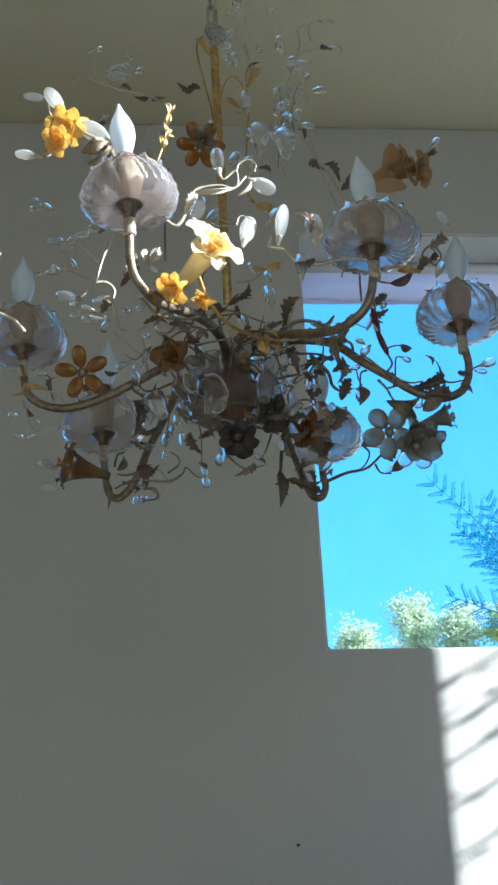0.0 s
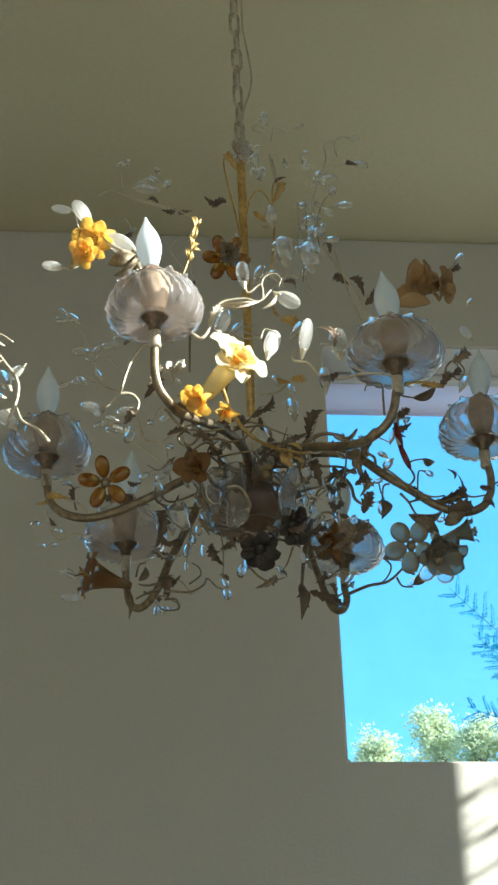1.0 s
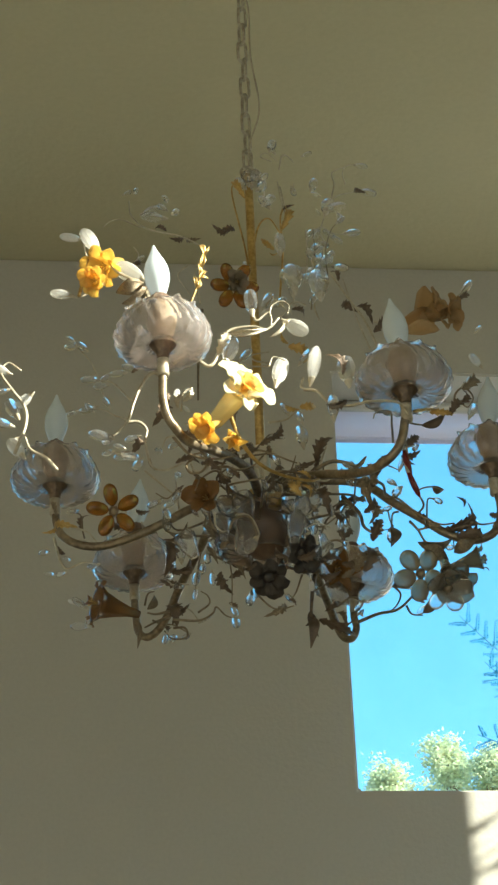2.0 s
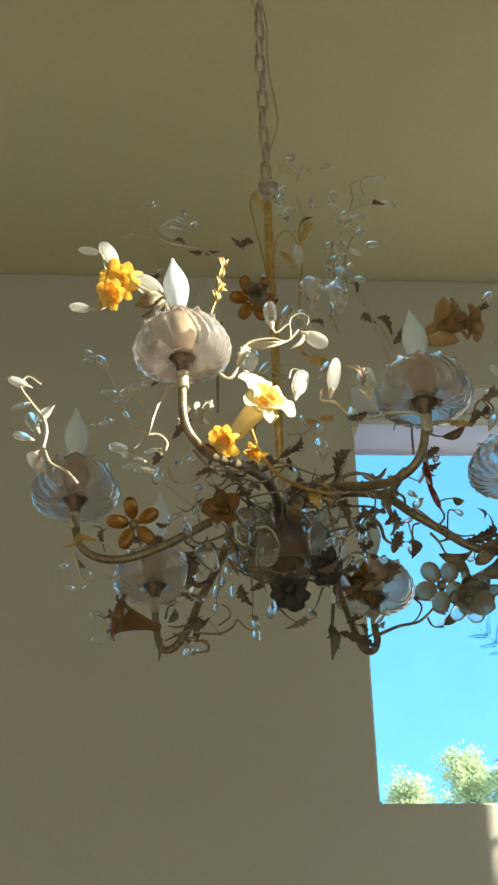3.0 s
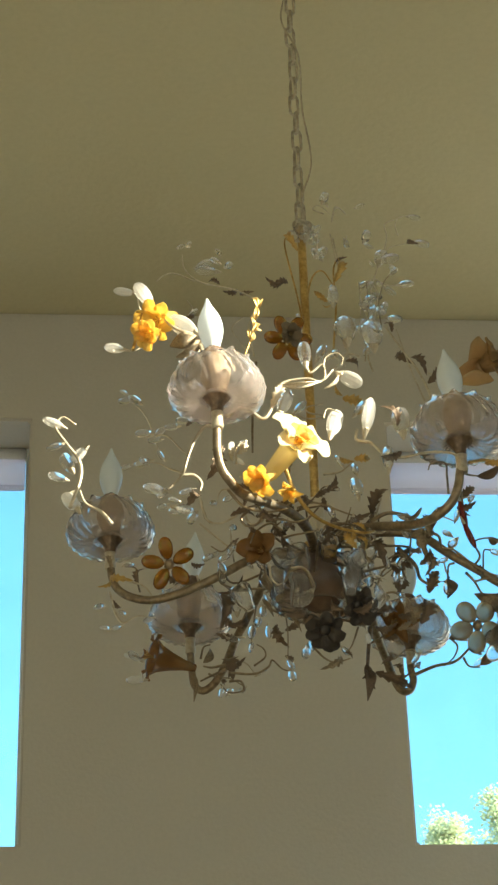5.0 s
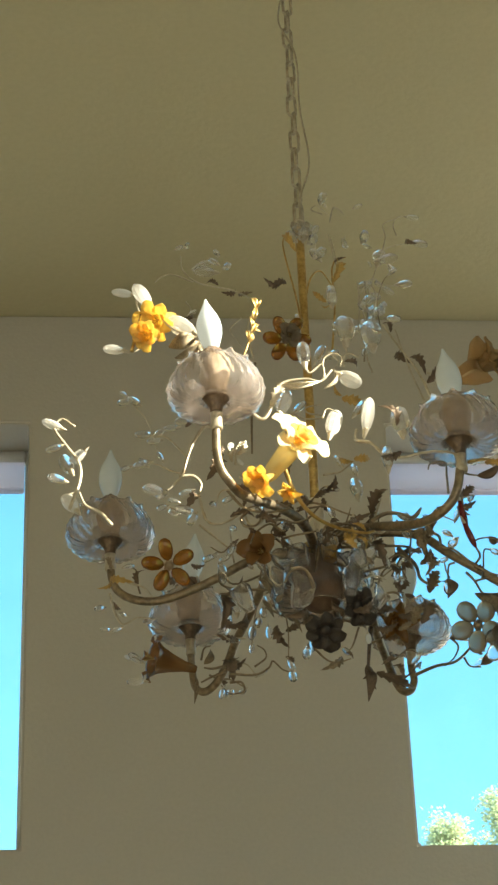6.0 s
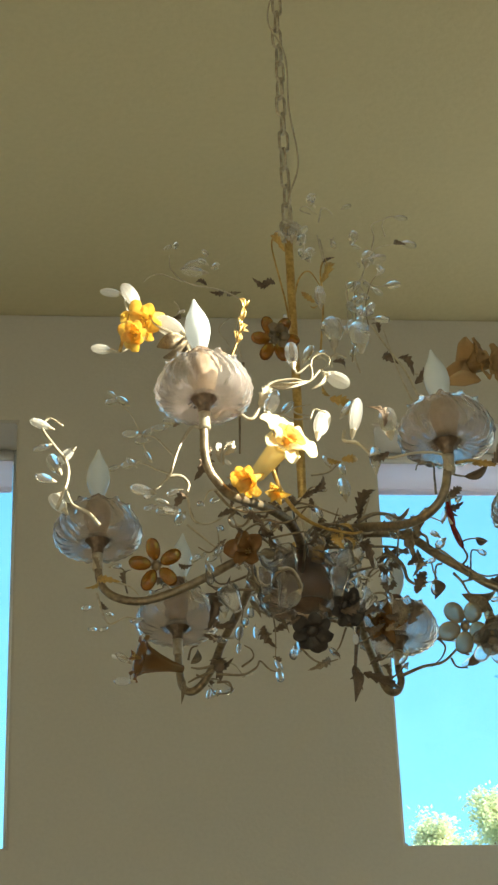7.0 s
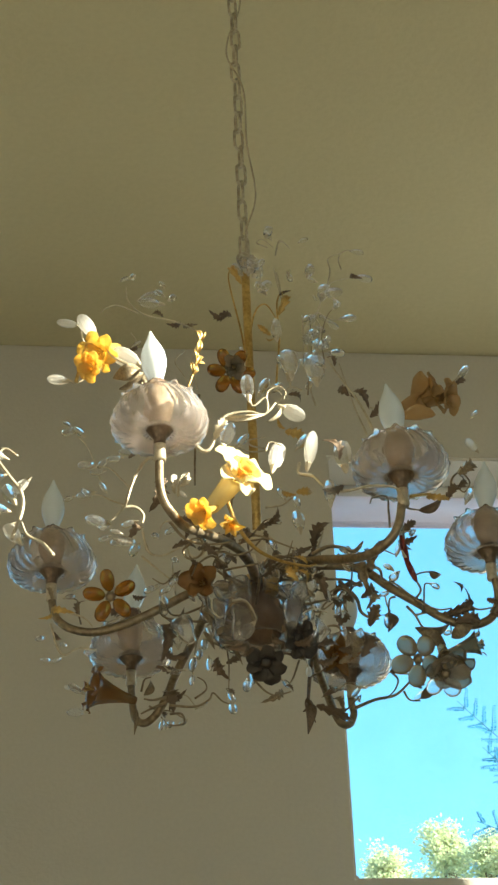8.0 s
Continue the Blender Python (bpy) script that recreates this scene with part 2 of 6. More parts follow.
LEFT_WIN = (-1.385, -0.185, SILL, HEAD)
RIGHT_WIN = (0.829, 2.029, SILL, HEAD)
wall_with_openings("wall_north", "greige painted plaster wall with two high square windows", "x", Y1, WALL, X0 - 0.2, X1 + 0.2, 0, CEIL, [LEFT_WIN, RIGHT_WIN], PAINT)
SIDE_LOW = (4.108, 4.9, 2.9, 4.55)
# Unseen opening added so that sun on the floor bounces into the room.
SIDE_FILL = (-3.35, -0.75, 1.3, 3.3)
SIDE_HIGH = (0.9, 1.327, 4.16, 4.76)
wall_with_openings("wall_east", "greige painted plaster side wall with unseen openings that let in sun", "y", X1, WALL, Y0, Y1, 0, CEIL, [SIDE_LOW, SIDE_HIGH, SIDE_FILL], PAINT)
wall_with_openings("wall_west", "greige painted plaster side wall", "y", X0, -WALL, Y0, Y1, 0, CEIL, [], PAINT)
# The south wall's opening is unseen, added to go with the fill lamp.
wall_with_openings("wall_south", "greige painted plaster wall with an added unseen opening for fill light", "x", Y0, -WALL, X0 - 0.2, X1 + 0.2, 0, CEIL, [(-2.3, 1.1, 0.06, 2.45)], PAINT)
tagged(put("ceiling", mesh_of("ceiling", box(X0 - 0.2, Y0 - 0.2, CEIL, X1 + 0.2, Y1 + 0.2, CEIL + 0.2), CEILING_PAINT, False), None, Matrix()), "smooth warm cream painted ceiling", "ceiling", kind="structure")
tagged(put("floor", mesh_of("floor", box(X0 - 0.2, Y0 - 0.2, -0.12, X1 + 0.2, Y1 + 0.2, 0.0), FLOORWOOD, False), None, Matrix()), "warm brown wooden floor", "floor", kind="structure")


def window(name, x0, x1, z0, z1, label):
    """A fixed window set deep in the front wall, with a rolled shade at its head."""
    y = Y1 + 0.15
    ob = anchor(name, (x0 + x1) / 2, y, z0)
    tagged(ob, label, "window", "high windows", "structure")
    w = 0.014
    for a, b in ((x0 + 0.002, x0 + w), (x1 - w, x1 - 0.002)):
        part("window_frame", box(a, y, z0 + 0.002, b, y + 0.048, z1 - 0.002, 0.002), VINYL, ob, m=None)
    part("window_frame", box(x0 + w + 0.001, y, z1 - 0.032, x1 - w - 0.001, y + 0.048, z1 - 0.002, 0.003), VINYL, ob)
    part("window_sill", box(x0 + w + 0.001, y, z0 + 0.002, x1 - w - 0.001, y + 0.048, z0 + 0.03, 0.003), VINYL, ob)
    part("shade_roll", box(x0 + w + 0.002, y + 0.012, z1 - 0.117, x1 - w - 0.002, y + 0.02, z1 - 0.033, 0.001), SHADE_CLOTH, ob, "pale lilac rolled shade cloth")
    part("shade_bar", box(x0 + w + 0.002, y + 0.008, z1 - 0.134, x1 - w - 0.002, y + 0.024, z1 - 0.118, 0.004), SHADE_CLOTH, ob, "pale lilac shade bottom bar")
    pane = part("pane", box(x0 + w, y + 0.03, z0 + 0.03, x1 - w, y + 0.036, z1 - 0.032), PANE, ob, "clear glass pane", smooth=False)
    pane.visible_shadow = False
    return ob


window("window_1", *LEFT_WIN[:2], SILL, HEAD, "high fixed window with white frame and rolled shade")
window("window_2", *RIGHT_WIN[:2], SILL, HEAD, "high fixed window with white frame showing blue sky")

# ---- outside ----
bm = bmesh.new()
add_box(bm, -900, -900, -0.6, 900, 900, -0.14)
tagged(put("ground", mesh_of("ground", bm, GROUND, False), None, Matrix()), "pale unseen ground outside the house that bounces light in", "ground", kind="structure")


def leaf_blade(length, width):
    """A small folded leaf as two joined triangles' pairs."""
    return [(0, 0, 0), (-width / 2, length * 0.45, length * 0.06), (0, length, 0), (width / 2, length * 0.45, length * 0.06), (0, length * 0.5, -length * 0.03)]


def leafy_tree(name, label, x, y, top, spread, tall, leaves, size, mat, seed, limbs=44):
    """A tree with a tapered trunk, limbs and a crown of many single leaves."""
    rng = random.Random(seed)
    ob = anchor(name, x, y, -0.14)
    tagged(ob, label, "tree", "garden trees")
    base = top - tall
    bm = bmesh.new()
    trunk = [Vector((x + 0.1 * math.sin(i), y + 0.1 * math.cos(2 * i), -0.2 + (top - 0.5) * i / 8)) for i in range(9)]
    add_tube(bm, smooth_path(trunk, 3), lambda u: 0.16 * (1 - 0.85 * u), 9)
    tips = []
    for i in range(limbs):
        start = trunk[3 + i % 6]
        a = i * 2.4
        h = base + tall * (0.15 + 0.8 * rng.random())
        r = spread * max(0.06, 1 - ((h - base) / tall) ** 1.4) * (0.5 + 0.5 * rng.random())
        tip = Vector((x + r * math.cos(a), y + r * math.sin(a), h))
        if tip.z < start.z:
            start = trunk[3]
        mid = start.lerp(tip, 0.55) + Vector((0, 0, 0.2))
        add_tube(bm, smooth_path([start, mid, tip], 4), lambda u: 0.035 * (1 - 0.8 * u), 6)
        tips.append(tip)
    for k in range(7):
        tips.append(Vector((x + rng.uniform(-0.22, 0.22) * spread, y + rng.uniform(-0.3, 0.3) * spread, top - 0.08 - 0.06 * k)))
    part("trunk", bm, BARK, ob)
    bm = bmesh.new()
    clumps = []
    for tip in tips:
        for k in range(6):
            clumps.append(tip + Vector((rng.gauss(0, 0.085), rng.gauss(0, 0.085), rng.gauss(0, 0.08))))
    blade = leaf_blade(size, size * 0.55)
    verts, faces = [], []
    for i in range(leaves):
        c = clumps[rng.randrange(len(clumps))] + Vector((rng.gauss(0, 0.05), rng.gauss(0, 0.05), rng.gauss(0, 0.045)))
        c.z = min(c.z, top + rng.uniform(-0.25, 0.02))
        m = Matrix.LocRotScale(c, Euler((rng.uniform(-1, 1), rng.uniform(-1, 1), rng.uniform(0, 6.3))), Vector((1, 1, 1)) * rng.uniform(0.6, 1.25))
        k = len(verts)
        verts.extend(m @ Vector(q) for q in blade)
        faces.extend(((k, k + 3, k + 4), (k + 3, k + 2, k + 4), (k + 2, k + 1, k + 4), (k + 1, k, k + 4)))
    bm.free()
    me = bpy.data.meshes.new("crown")
    me.from_pydata(verts, [], faces)
    me.materials.append(mat)
    put("crown", me, ob, Matrix())
    return ob


leafy_tree("garden_tree", "pale green leafy garden tree in full sun", 3.70, 20.5, 9.22, 0.55, 3.0, 15000, 0.052, PALE_FOLIAGE, 3)
leafy_tree("garden_tree", "tall pale green leafy tree in full sun", 4.42, 20.9, 9.66, 0.55, 3.2, 15000, 0.052, PALE_FOLIAGE, 8)
leafy_tree("garden_tree", "pale green leafy tree with rounded top", 4.82, 20.4, 9.42, 0.55, 3.2, 15000, 0.052, PALE_FOLIAGE, 14)
leafy_tree("garden_tree", "yellow green leafy tree in full sun", 5.35, 20.2, 9.3, 0.85, 3.2, 15000, 0.052, YELLOW_FOLIAGE, 5)
leafy_tree("garden_tree", "pale green leafy garden tree behind the house", 2.6, 22.5, 8.9, 0.9, 2.8, 8000, 0.06, PALE_FOLIAGE, 11)


def feathery_limb(bm, points, pinnae, reach, leaflet, rng):
    """A limb with feather-like sprays of small leaflets on both sides."""
    line = smooth_path(points, 10)
    add_tube(bm, line, lambda u: 0.009 * (1 - 0.8 * u), 6)
    leaves = []
    for i in range(pinnae):
        u = 0.05 + 0.95 * i / pinnae
        root = line[int(u * (len(line) - 1))]
        ahead = (line[min(len(line) - 1, int(u * (len(line) - 1)) + 1)] - line[max(0, int(u * (len(line) - 1)) - 1)]).normalized()
        side = ahead.cross(Vector((0, 1, 0))).normalized() * (1 if i % 2 else -1)
        way = (0.75 * side + 0.65 * ahead + Vector((0, rng.uniform(-0.4, 0.4), rng.uniform(-0.2, 0.3)))).normalized()
        size = reach * (0.45 + 0.55 * math.sin(math.pi * (0.15 + 0.8 * u))) * rng.uniform(0.75, 1.15)
        tip = root + way * size
        add_tube(bm, smooth_path([root, root.lerp(tip, 0.5) + ahead * 0.01, tip], 3), 0.0016, 5)
        cross = way.cross(Vector((0, 1, 0))).normalized()
        for k in range(11):
            v = 0.09 + 0.91 * k / 10
            for s in (-1, 1):
                leaves.append((root.lerp(tip, v), (cross * s + 0.5 * way + Vector((0, rng.uniform(-0.5, 0.5), 0))).normalized(), leaflet * (1.1 - 0.5 * v) * rng.uniform(0.8, 1.2)))
    return leaves


def feathery_tree(x, y):
    rng = random.Random(6)
    ob = anchor("feathery_tree", x, y, -0.14)
    tagged(ob, "feathery tree with fine pinnate leaves, sky glare tinted into its green", "tree")
    bm = bmesh.new()
    add_tube(bm, smooth_path([Vector((x, y, -0.2)), Vector((x + 0.08, y, 2.2)), Vector((x - 0.05, y, 4.2)), Vector((x - 0.1, y, 5.8))], 8), lambda u: 0.09 * (1 - 0.8 * u), 9)
    part("trunk", bm, BARK, ob)
    bm = bmesh.new()
    fork = Vector((x - 0.1, y, 5.75))
    leaves = []
    for dx, dz, dy, n in ((-0.62, 1.28, 0.0, 30), (-0.46, 1.0, 0.1, 26), (-0.22, 1.22, 0.15, 26), (0.1, 1.3, -0.1, 24), (-0.36, 0.72, -0.1, 24), (-0.1, 0.85, -0.15, 24), (-0.28, 1.0, 0.2, 24), (0.5, 1.0, 0.1, 20), (-0.55, 0.5, 0.1, 20)):
        mid = fork + Vector((dx * 0.3 + 0.06, dy * 0.5, dz * 0.55))
        leaves += feathery_limb(bm, [fork, mid, fork + Vector((dx, dy, dz))], int(n * 1.35), 0.2, 0.021, rng)
    part("limbs", bm, TWIG, ob, "fine dark twigs")
    verts, faces = [], []
    for at, way, size in leaves:
        wide = way.cross(Vector((0, 1, 0.3))).normalized() * size * 0.27
        k = len(verts)
        verts.extend((at, at + way * size * 0.5 + wide, at + way * size, at + way * size * 0.5 - wide))
        faces.append((k, k + 1, k + 2, k + 3))
    me = bpy.data.meshes.new("crown")
    me.from_pydata(verts, [], faces)
    me.materials.append(BLUE_FOLIAGE)
    put("crown", me, ob, Matrix())


feathery_tree(3.44, 12.0)


def shade_shrub(x, y):
    """A slender shrub by the side window, with tiers of level leafy twigs."""
    rng = random.Random(23)
    ob = anchor("garden_shrub", x, y, -0.14)
    tagged(ob, "slender leafy shrub close beside the house wall", "shrub")
    bm = bmesh.new()
    trunk = [Vector((x + 0.04 * math.sin(1.3 * i), y + 0.03 * math.cos(2 * i), -0.2 + 0.52 * i)) for i in range(11)]
    add_tube(bm, smooth_path(trunk, 3), lambda u: 0.045 * (1 - 0.8 * u), 9)
    verts, faces = [], []
    for i in range(17):
        z = 3.2 + 0.105 * i + rng.uniform(-0.03, 0.03)
        root = Vector((x, y, z - 0.12))
        reach, side = rng.uniform(0.75, 1.15), rng.uniform(-0.16, 0.1)
        tip = root + Vector((side, reach, 0.1 + rng.uniform(-0.08, 0.14)))
        line = smooth_path([root, root.lerp(tip, 0.5) + Vector((0, 0, 0.05)), tip], 10)
        add_tube(bm, line, lambda u: 0.009 * (1 - 0.7 * u), 6)
        for q in line[3:]:
            for n in range(rng.choice((1, 2, 2, 3))):
                c = q + Vector((rng.gauss(0, 0.02), rng.gauss(0, 0.03), rng.gauss(0, 0.016)))
                m = Matrix.LocRotScale(c, Euler((rng.uniform(-1.2, 1.2), rng.uniform(-1.2, 1.2), rng.uniform(0, 6.3))), Vector((1, 1, 1)) * rng.uniform(0.7, 1.3))
                k = len(verts)
                verts.extend(m @ Vector(b) for b in leaf_blade(0.05, 0.022))
                faces.extend(((k, k + 3, k + 4), (k + 3, k + 2, k + 4), (k + 2, k + 1, k + 4), (k + 1, k, k + 4)))
    part("trunk", bm, BARK, ob)
    me = bpy.data.meshes.new("crown")
    me.from_pydata(verts, [], faces)
    me.materials.append(DARK_FOLIAGE)
    put("crown", me, ob, Matrix())


shade_shrub(3.25, 3.2)

# ---- the chandelier ----
AX, AY = 0.344, 2.8
lamp = anchor("chandelier", AX, AY, CEIL)
tagged(lamp, "gilt iron chandelier with glass flowers, crystal drops and ribbed bowls", "chandelier")


def polar(angle, r, z):
    return Vector((AX + r * math.cos(radians(angle)), AY + r * math.sin(radians(angle)), z))


# canopy and chain
part("canopy", lathe([(0.0, 0), (0.02, 0), (0.03, 0.012), (0.062, 0.03), (0.068, 0.045), (0.068, 0.05)], 28), CHAIN_IRON, lamp, "round ceiling canopy", Matrix.Translation((AX, AY, CEIL - 0.05)))
WIRE = 0.0029


def link_mesh():
    line = []
    for k in range(16):
        a = 2 * math.pi * k / 16
        line.append(Vector((0.0078 * math.cos(a), 0, 0.0095 * math.sin(a) + (0.013 if math.sin(a) > 0.01 else -0.013 if math.sin(a) < -0.01 else 0))))
    return mesh_of("chain_link", tube(line, WIRE, 6, True), CHAIN_IRON)


links = link_mesh()
z, k = 3.637, 0
while z < CEIL - 0.055:
    sway = 0.0015 * math.sin(k * 1.7)
    put("chain_link", links, lamp, Matrix.Translation((AX + sway, AY, z)) @ Matrix.Rotation(radians(20 + 90 * (k % 2) + 9 * math.sin(k)), 4, "Z"))
    z += 0.0395
    k += 1
cord = [Vector((AX + dx, AY + dy, z)) for dx, dy, z in ((0.002, 0.006, 3.61), (0.004, -0.008, 3.665), (0.02, -0.01, 3.72), (0.023, -0.006, 3.77), (0.012, -0.01, 3.86), (0.012, -0.012, 3.95), (0.006, -0.011, 4.0), (-0.016, -0.008, 4.06), (-0.012, -0.006, 4.11), (0.002, 0.01, 4.16), (0.014, 0.008, 4.21), (0.008, -0.01, 4.28), (-0.01, -0.009, 4.36), (-0.006, 0.01, 4.45), (0.012, 0.008, 4.54), (0.006, -0.01, 4.64), (-0.01, 0.0, 4.74), (0.004, 0.006, 4.82), (0.0, 0.004, CEIL - 0.045))]
part("cord", tube(smooth_path(cord, 6), 0.0017, 7), CORD, lamp, "thin cloth-covered cord")

# stem
part("stem", lathe([(0.0, 2.99), (0.0072, 2.99), (0.0076, 3.2), (0.007, 3.4), (0.0072, 3.595), (0.006, 3.605), (0.0, 3.606)], 16), GILT, lamp, "gilt stem", Matrix.Translation((AX, AY, 0)))
part("loop", tube([Vector((AX + 0.012 * math.cos(a), AY, 3.612 + 0.012 * math.sin(a))) for a in (2 * math.pi * i / 14 for i in range(14))], 0.003, 6, True), CHAIN_IRON, lamp)
part("candle_sleeve", lathe([(0.0, 0), (0.0135, 0), (0.0135, 0.075), (0.011, 0.078), (0.0, 0.078)], 20), IVORY, lamp, "pale sleeve round the stem", Matrix.Translation((AX, AY, 3.0)))
part("collar", lathe([(0.0, 0), (0.024, 0), (0.026, 0.004), (0.026, 0.02), (0.022, 0.024), (0.0, 0.024)], 20), GILT, lamp, "brass collar", Matrix.Translation((AX, AY, 2.975)))
part("hub", lathe([(0.0, 0.0), (0.012, 0.002), (0.024, 0.01), (0.034, 0.028), (0.031, 0.045), (0.02, 0.056), (0.026, 0.066), (0.024, 0.078), (0.016, 0.088), (0.0, 0.09)], 24), HUB_BROWN, lamp, "dark brown turned hub", Matrix.Translation((AX, AY, 2.886)) @ Matrix.Diagonal((1.18, 1.18, 1.05, 1)))


def ribs(count, deep, twist, wave=0.0):
    def shape(a, u, r):
        s = math.cos(count * (a + twist * u))
        return r * (1 + deep * s), wave * u ** 6 * math.cos(count * 0.5 * a)
    return shape


def bowl_mesh(R, tall):
    """A squat ribbed glass bowl with a scalloped rim, with an inner and an outer skin."""
    outer = [(0.27, 0.2), (0.42, 0.08), (0.62, 0.0), (0.82, 0.04), (0.95, 0.17), (1.0, 0.36), (0.97, 0.56), (0.89, 0.75), (0.8, 0.9), (0.75, 0.96), (0.78, 1.0)]
    skin = [(r * R, h * tall) for r, h in outer]
    inner = [(r * R - (0.0035 if h > 0.1 else 0.001), h * tall + (0.003 if h < 0.3 else 0)) for r, h in outer]
    line = skin + inner[::-1]
    n = len(skin)

    def shape(a, u, r):
        i = u * (len(line) - 1)
        v = min(1.0, i / (n - 1)) if i < n else max(0.0, (len(line) - 1 - i) / (n - 1))
        s = 1.6 * abs(math.cos(11 * (a + 0.8 * v))) - 1.0
        return r * (1 + (0.062 * s + 0.012 * math.cos(33 * (a + 0.8 * v))) * min(1, 0.3 + 3 * v)), 0.05 * tall * max(0, v - 0.6) / 0.4 * math.cos(11 * (a + 0.8 * v))

    bm = bmesh.new()
    rings = []
    sides = 264
    for i, (r, z) in enumerate(line):
        ring = []
        for k in range(sides):
            a = 2 * math.pi * k / sides
            rr, dz = shape(a, i / (len(line) - 1), r)
            ring.append(bm.verts.new((rr * math.cos(a), rr * math.sin(a), z + dz)))
        rings.append(ring)
    for a, b in zip(rings, rings[1:] + rings[:1]):
        for k in range(sides):
            bm.faces.new((a[k], a[(k + 1) % sides], b[(k + 1) % sides], b[k]))
    return mesh_of("bowl", bm, BOWL_GLASS)


BOWL = bowl_mesh(0.0685, 0.064)
BULB = mesh_of("bulb", lathe([(0.0, -0.012), (0.0092, -0.012), (0.0094, 0.0), (0.0112, 0.008), (0.0148, 0.018), (0.0178, 0.029), (0.0187, 0.039), (0.0176, 0.05), (0.0146, 0.06), (0.0104, 0.069), (0.0066, 0.077), (0.0038, 0.084), (0.0019, 0.09), (0.0, 0.092)], 28), BULB_GLASS)
COLLAR = mesh_of("socket_collar", lathe([(0.0, -0.03), (0.0125, -0.03), (0.0155, -0.02), (0.0165, -0.01), (0.015, -0.002), (0.011, 0.003), (0.0, 0.003)], 36, ribs(12, 0.06, 0.2)), HUB_BROWN)
SLEEVE = mesh_of("candle_cup", lathe([(0.0, 0), (0.012, 0.0), (0.015, 0.01), (0.019, 0.024), (0.022, 0.038), (0.021, 0.05), (0.016, 0.06), (0.0, 0.06)], 48, ribs(16, 0.02, 0.3)), CANDLE)
STEM = mesh_of("stem_sleeve", lathe([(0.0, -0.052), (0.0078, -0.052), (0.0088, -0.047), (0.0082, -0.042), (0.008, -0.03), (0.009, -0.025), (0.0, -0.0245)], 16), SILVER_WIRE)
CUP = mesh_of("drip_cup", lathe([(0.0, -0.024), (0.0075, -0.024), (0.009, -0.014), (0.015, -0.006), (0.0195, 0.0), (0.0175, 0.006), (0.0, 0.006)], 24, ribs(8, 0.06, 0)), LEAF_IRON)


def arm(cup, tip, turn, line):
    """A curved arm from under a cup down and in to the hub; the cup carries a bowl, a sleeve and a bulb that leans towards tip."""
    cup, tip = Vector(cup), Vector(tip)
    path = [cup + Vector((0, 0, -0.03)), *(Vector(q) for q in line), Vector((AX, AY, line[-1][2] - 0.004)).lerp(Vector(line[-1]), 0.15)]
    ob = part("arm", tube(smooth_path(path, 5), lambda u: 0.0062 + 0.001 * u, 10), BRASS, lamp, "curved gilt iron arm")
    at = Matrix.Translation(cup)
    put("drip_cup", CUP, ob, at)
    put("stem_sleeve", STEM, ob, at, "pale metal sleeve")
    put("bowl", BOWL, ob, at @ Matrix.Translation((0, 0, -0.014)) @ Matrix.Rotation(radians(turn), 4, "Z"), "clear ribbed glass bowl with scalloped rim")
    put("candle_cup", SLEEVE, ob, at @ Matrix.Translation((0, 0, 0.0065)), "tan socket sleeve")
    foot = Vector((cup.x, cup.y, cup.z + 0.04))
    way = (tip - foot).normalized()
    seat = tip - way * 0.092
    put("socket_collar", COLLAR, ob, aimed(seat, way, turn), "ribbed brown socket collar")
    put("bulb", BULB, ob, aimed(seat, way, turn), "unlit frosted candle bulb")
    return ob


arm((0.171, 2.469, 3.056), (0.160, 2.469, 3.227), 10, [(0.170, 2.469, 3.001), (0.170, 2.469, 2.969), (0.175, 2.474, 2.945), (0.188, 2.485, 2.929), (0.207, 2.508, 2.922), (0.237, 2.548, 2.934), (0.278, 2.618, 2.958), (0.315, 2.701, 2.978)])
arm((0.516, 2.487, 3.000), (0.505, 2.487, 3.156), 40, [(0.513, 2.487, 2.951), (0.508, 2.487, 2.925), (0.498, 2.492, 2.903), (0.480, 2.509, 2.891), (0.460, 2.544, 2.897), (0.438, 2.594, 2.920), (0.413, 2.650, 2.949), (0.385, 2.722, 2.980)])
arm((0.708, 2.788, 3.045), (0.716, 2.788, 3.209), 75, [(0.712, 2.788, 2.993), (0.714, 2.788, 2.970), (0.710, 2.788, 2.946), (0.696, 2.788, 2.924), (0.664, 2.790, 2.914), (0.626, 2.791, 2.926), (0.588, 2.793, 2.953), (0.546, 2.794, 2.981), (0.509, 2.796, 3.010), (0.465, 2.798, 3.020)])
arm((0.025, 2.856, 3.036), (0.026, 2.856, 3.202), 120, [(0.026, 2.856, 2.991), (0.028, 2.856, 2.969), (0.036, 2.855, 2.949), (0.056, 2.851, 2.933), (0.086, 2.846, 2.925), (0.121, 2.841, 2.930), (0.164, 2.833, 2.945), (0.203, 2.825, 2.963), (0.238, 2.819, 2.980), (0.277, 2.810, 2.985)])
arm((0.160, 3.103, 3.007), (0.172, 3.103, 3.184), 160, [(0.160, 3.103, 2.956), (0.162, 3.103, 2.925), (0.166, 3.099, 2.896), (0.180, 3.088, 2.882), (0.198, 3.073, 2.890), (0.214, 3.049, 2.910), (0.227, 3.012, 2.933), (0.243, 2.970, 2.952), (0.259, 2.927, 2.971), (0.278, 2.876, 2.990)])
arm((0.529, 3.113, 2.991), (0.531, 3.113, 3.157), 200, [(0.527, 3.113, 2.934), (0.530, 3.113, 2.912), (0.521, 3.108, 2.891), (0.505, 3.097, 2.888), (0.491, 3.082, 2.905), (0.477, 3.050, 2.921), (0.460, 3.007, 2.935), (0.443, 2.957, 2.951), (0.418, 2.906, 2.966), (0.388, 2.863, 2.984)])

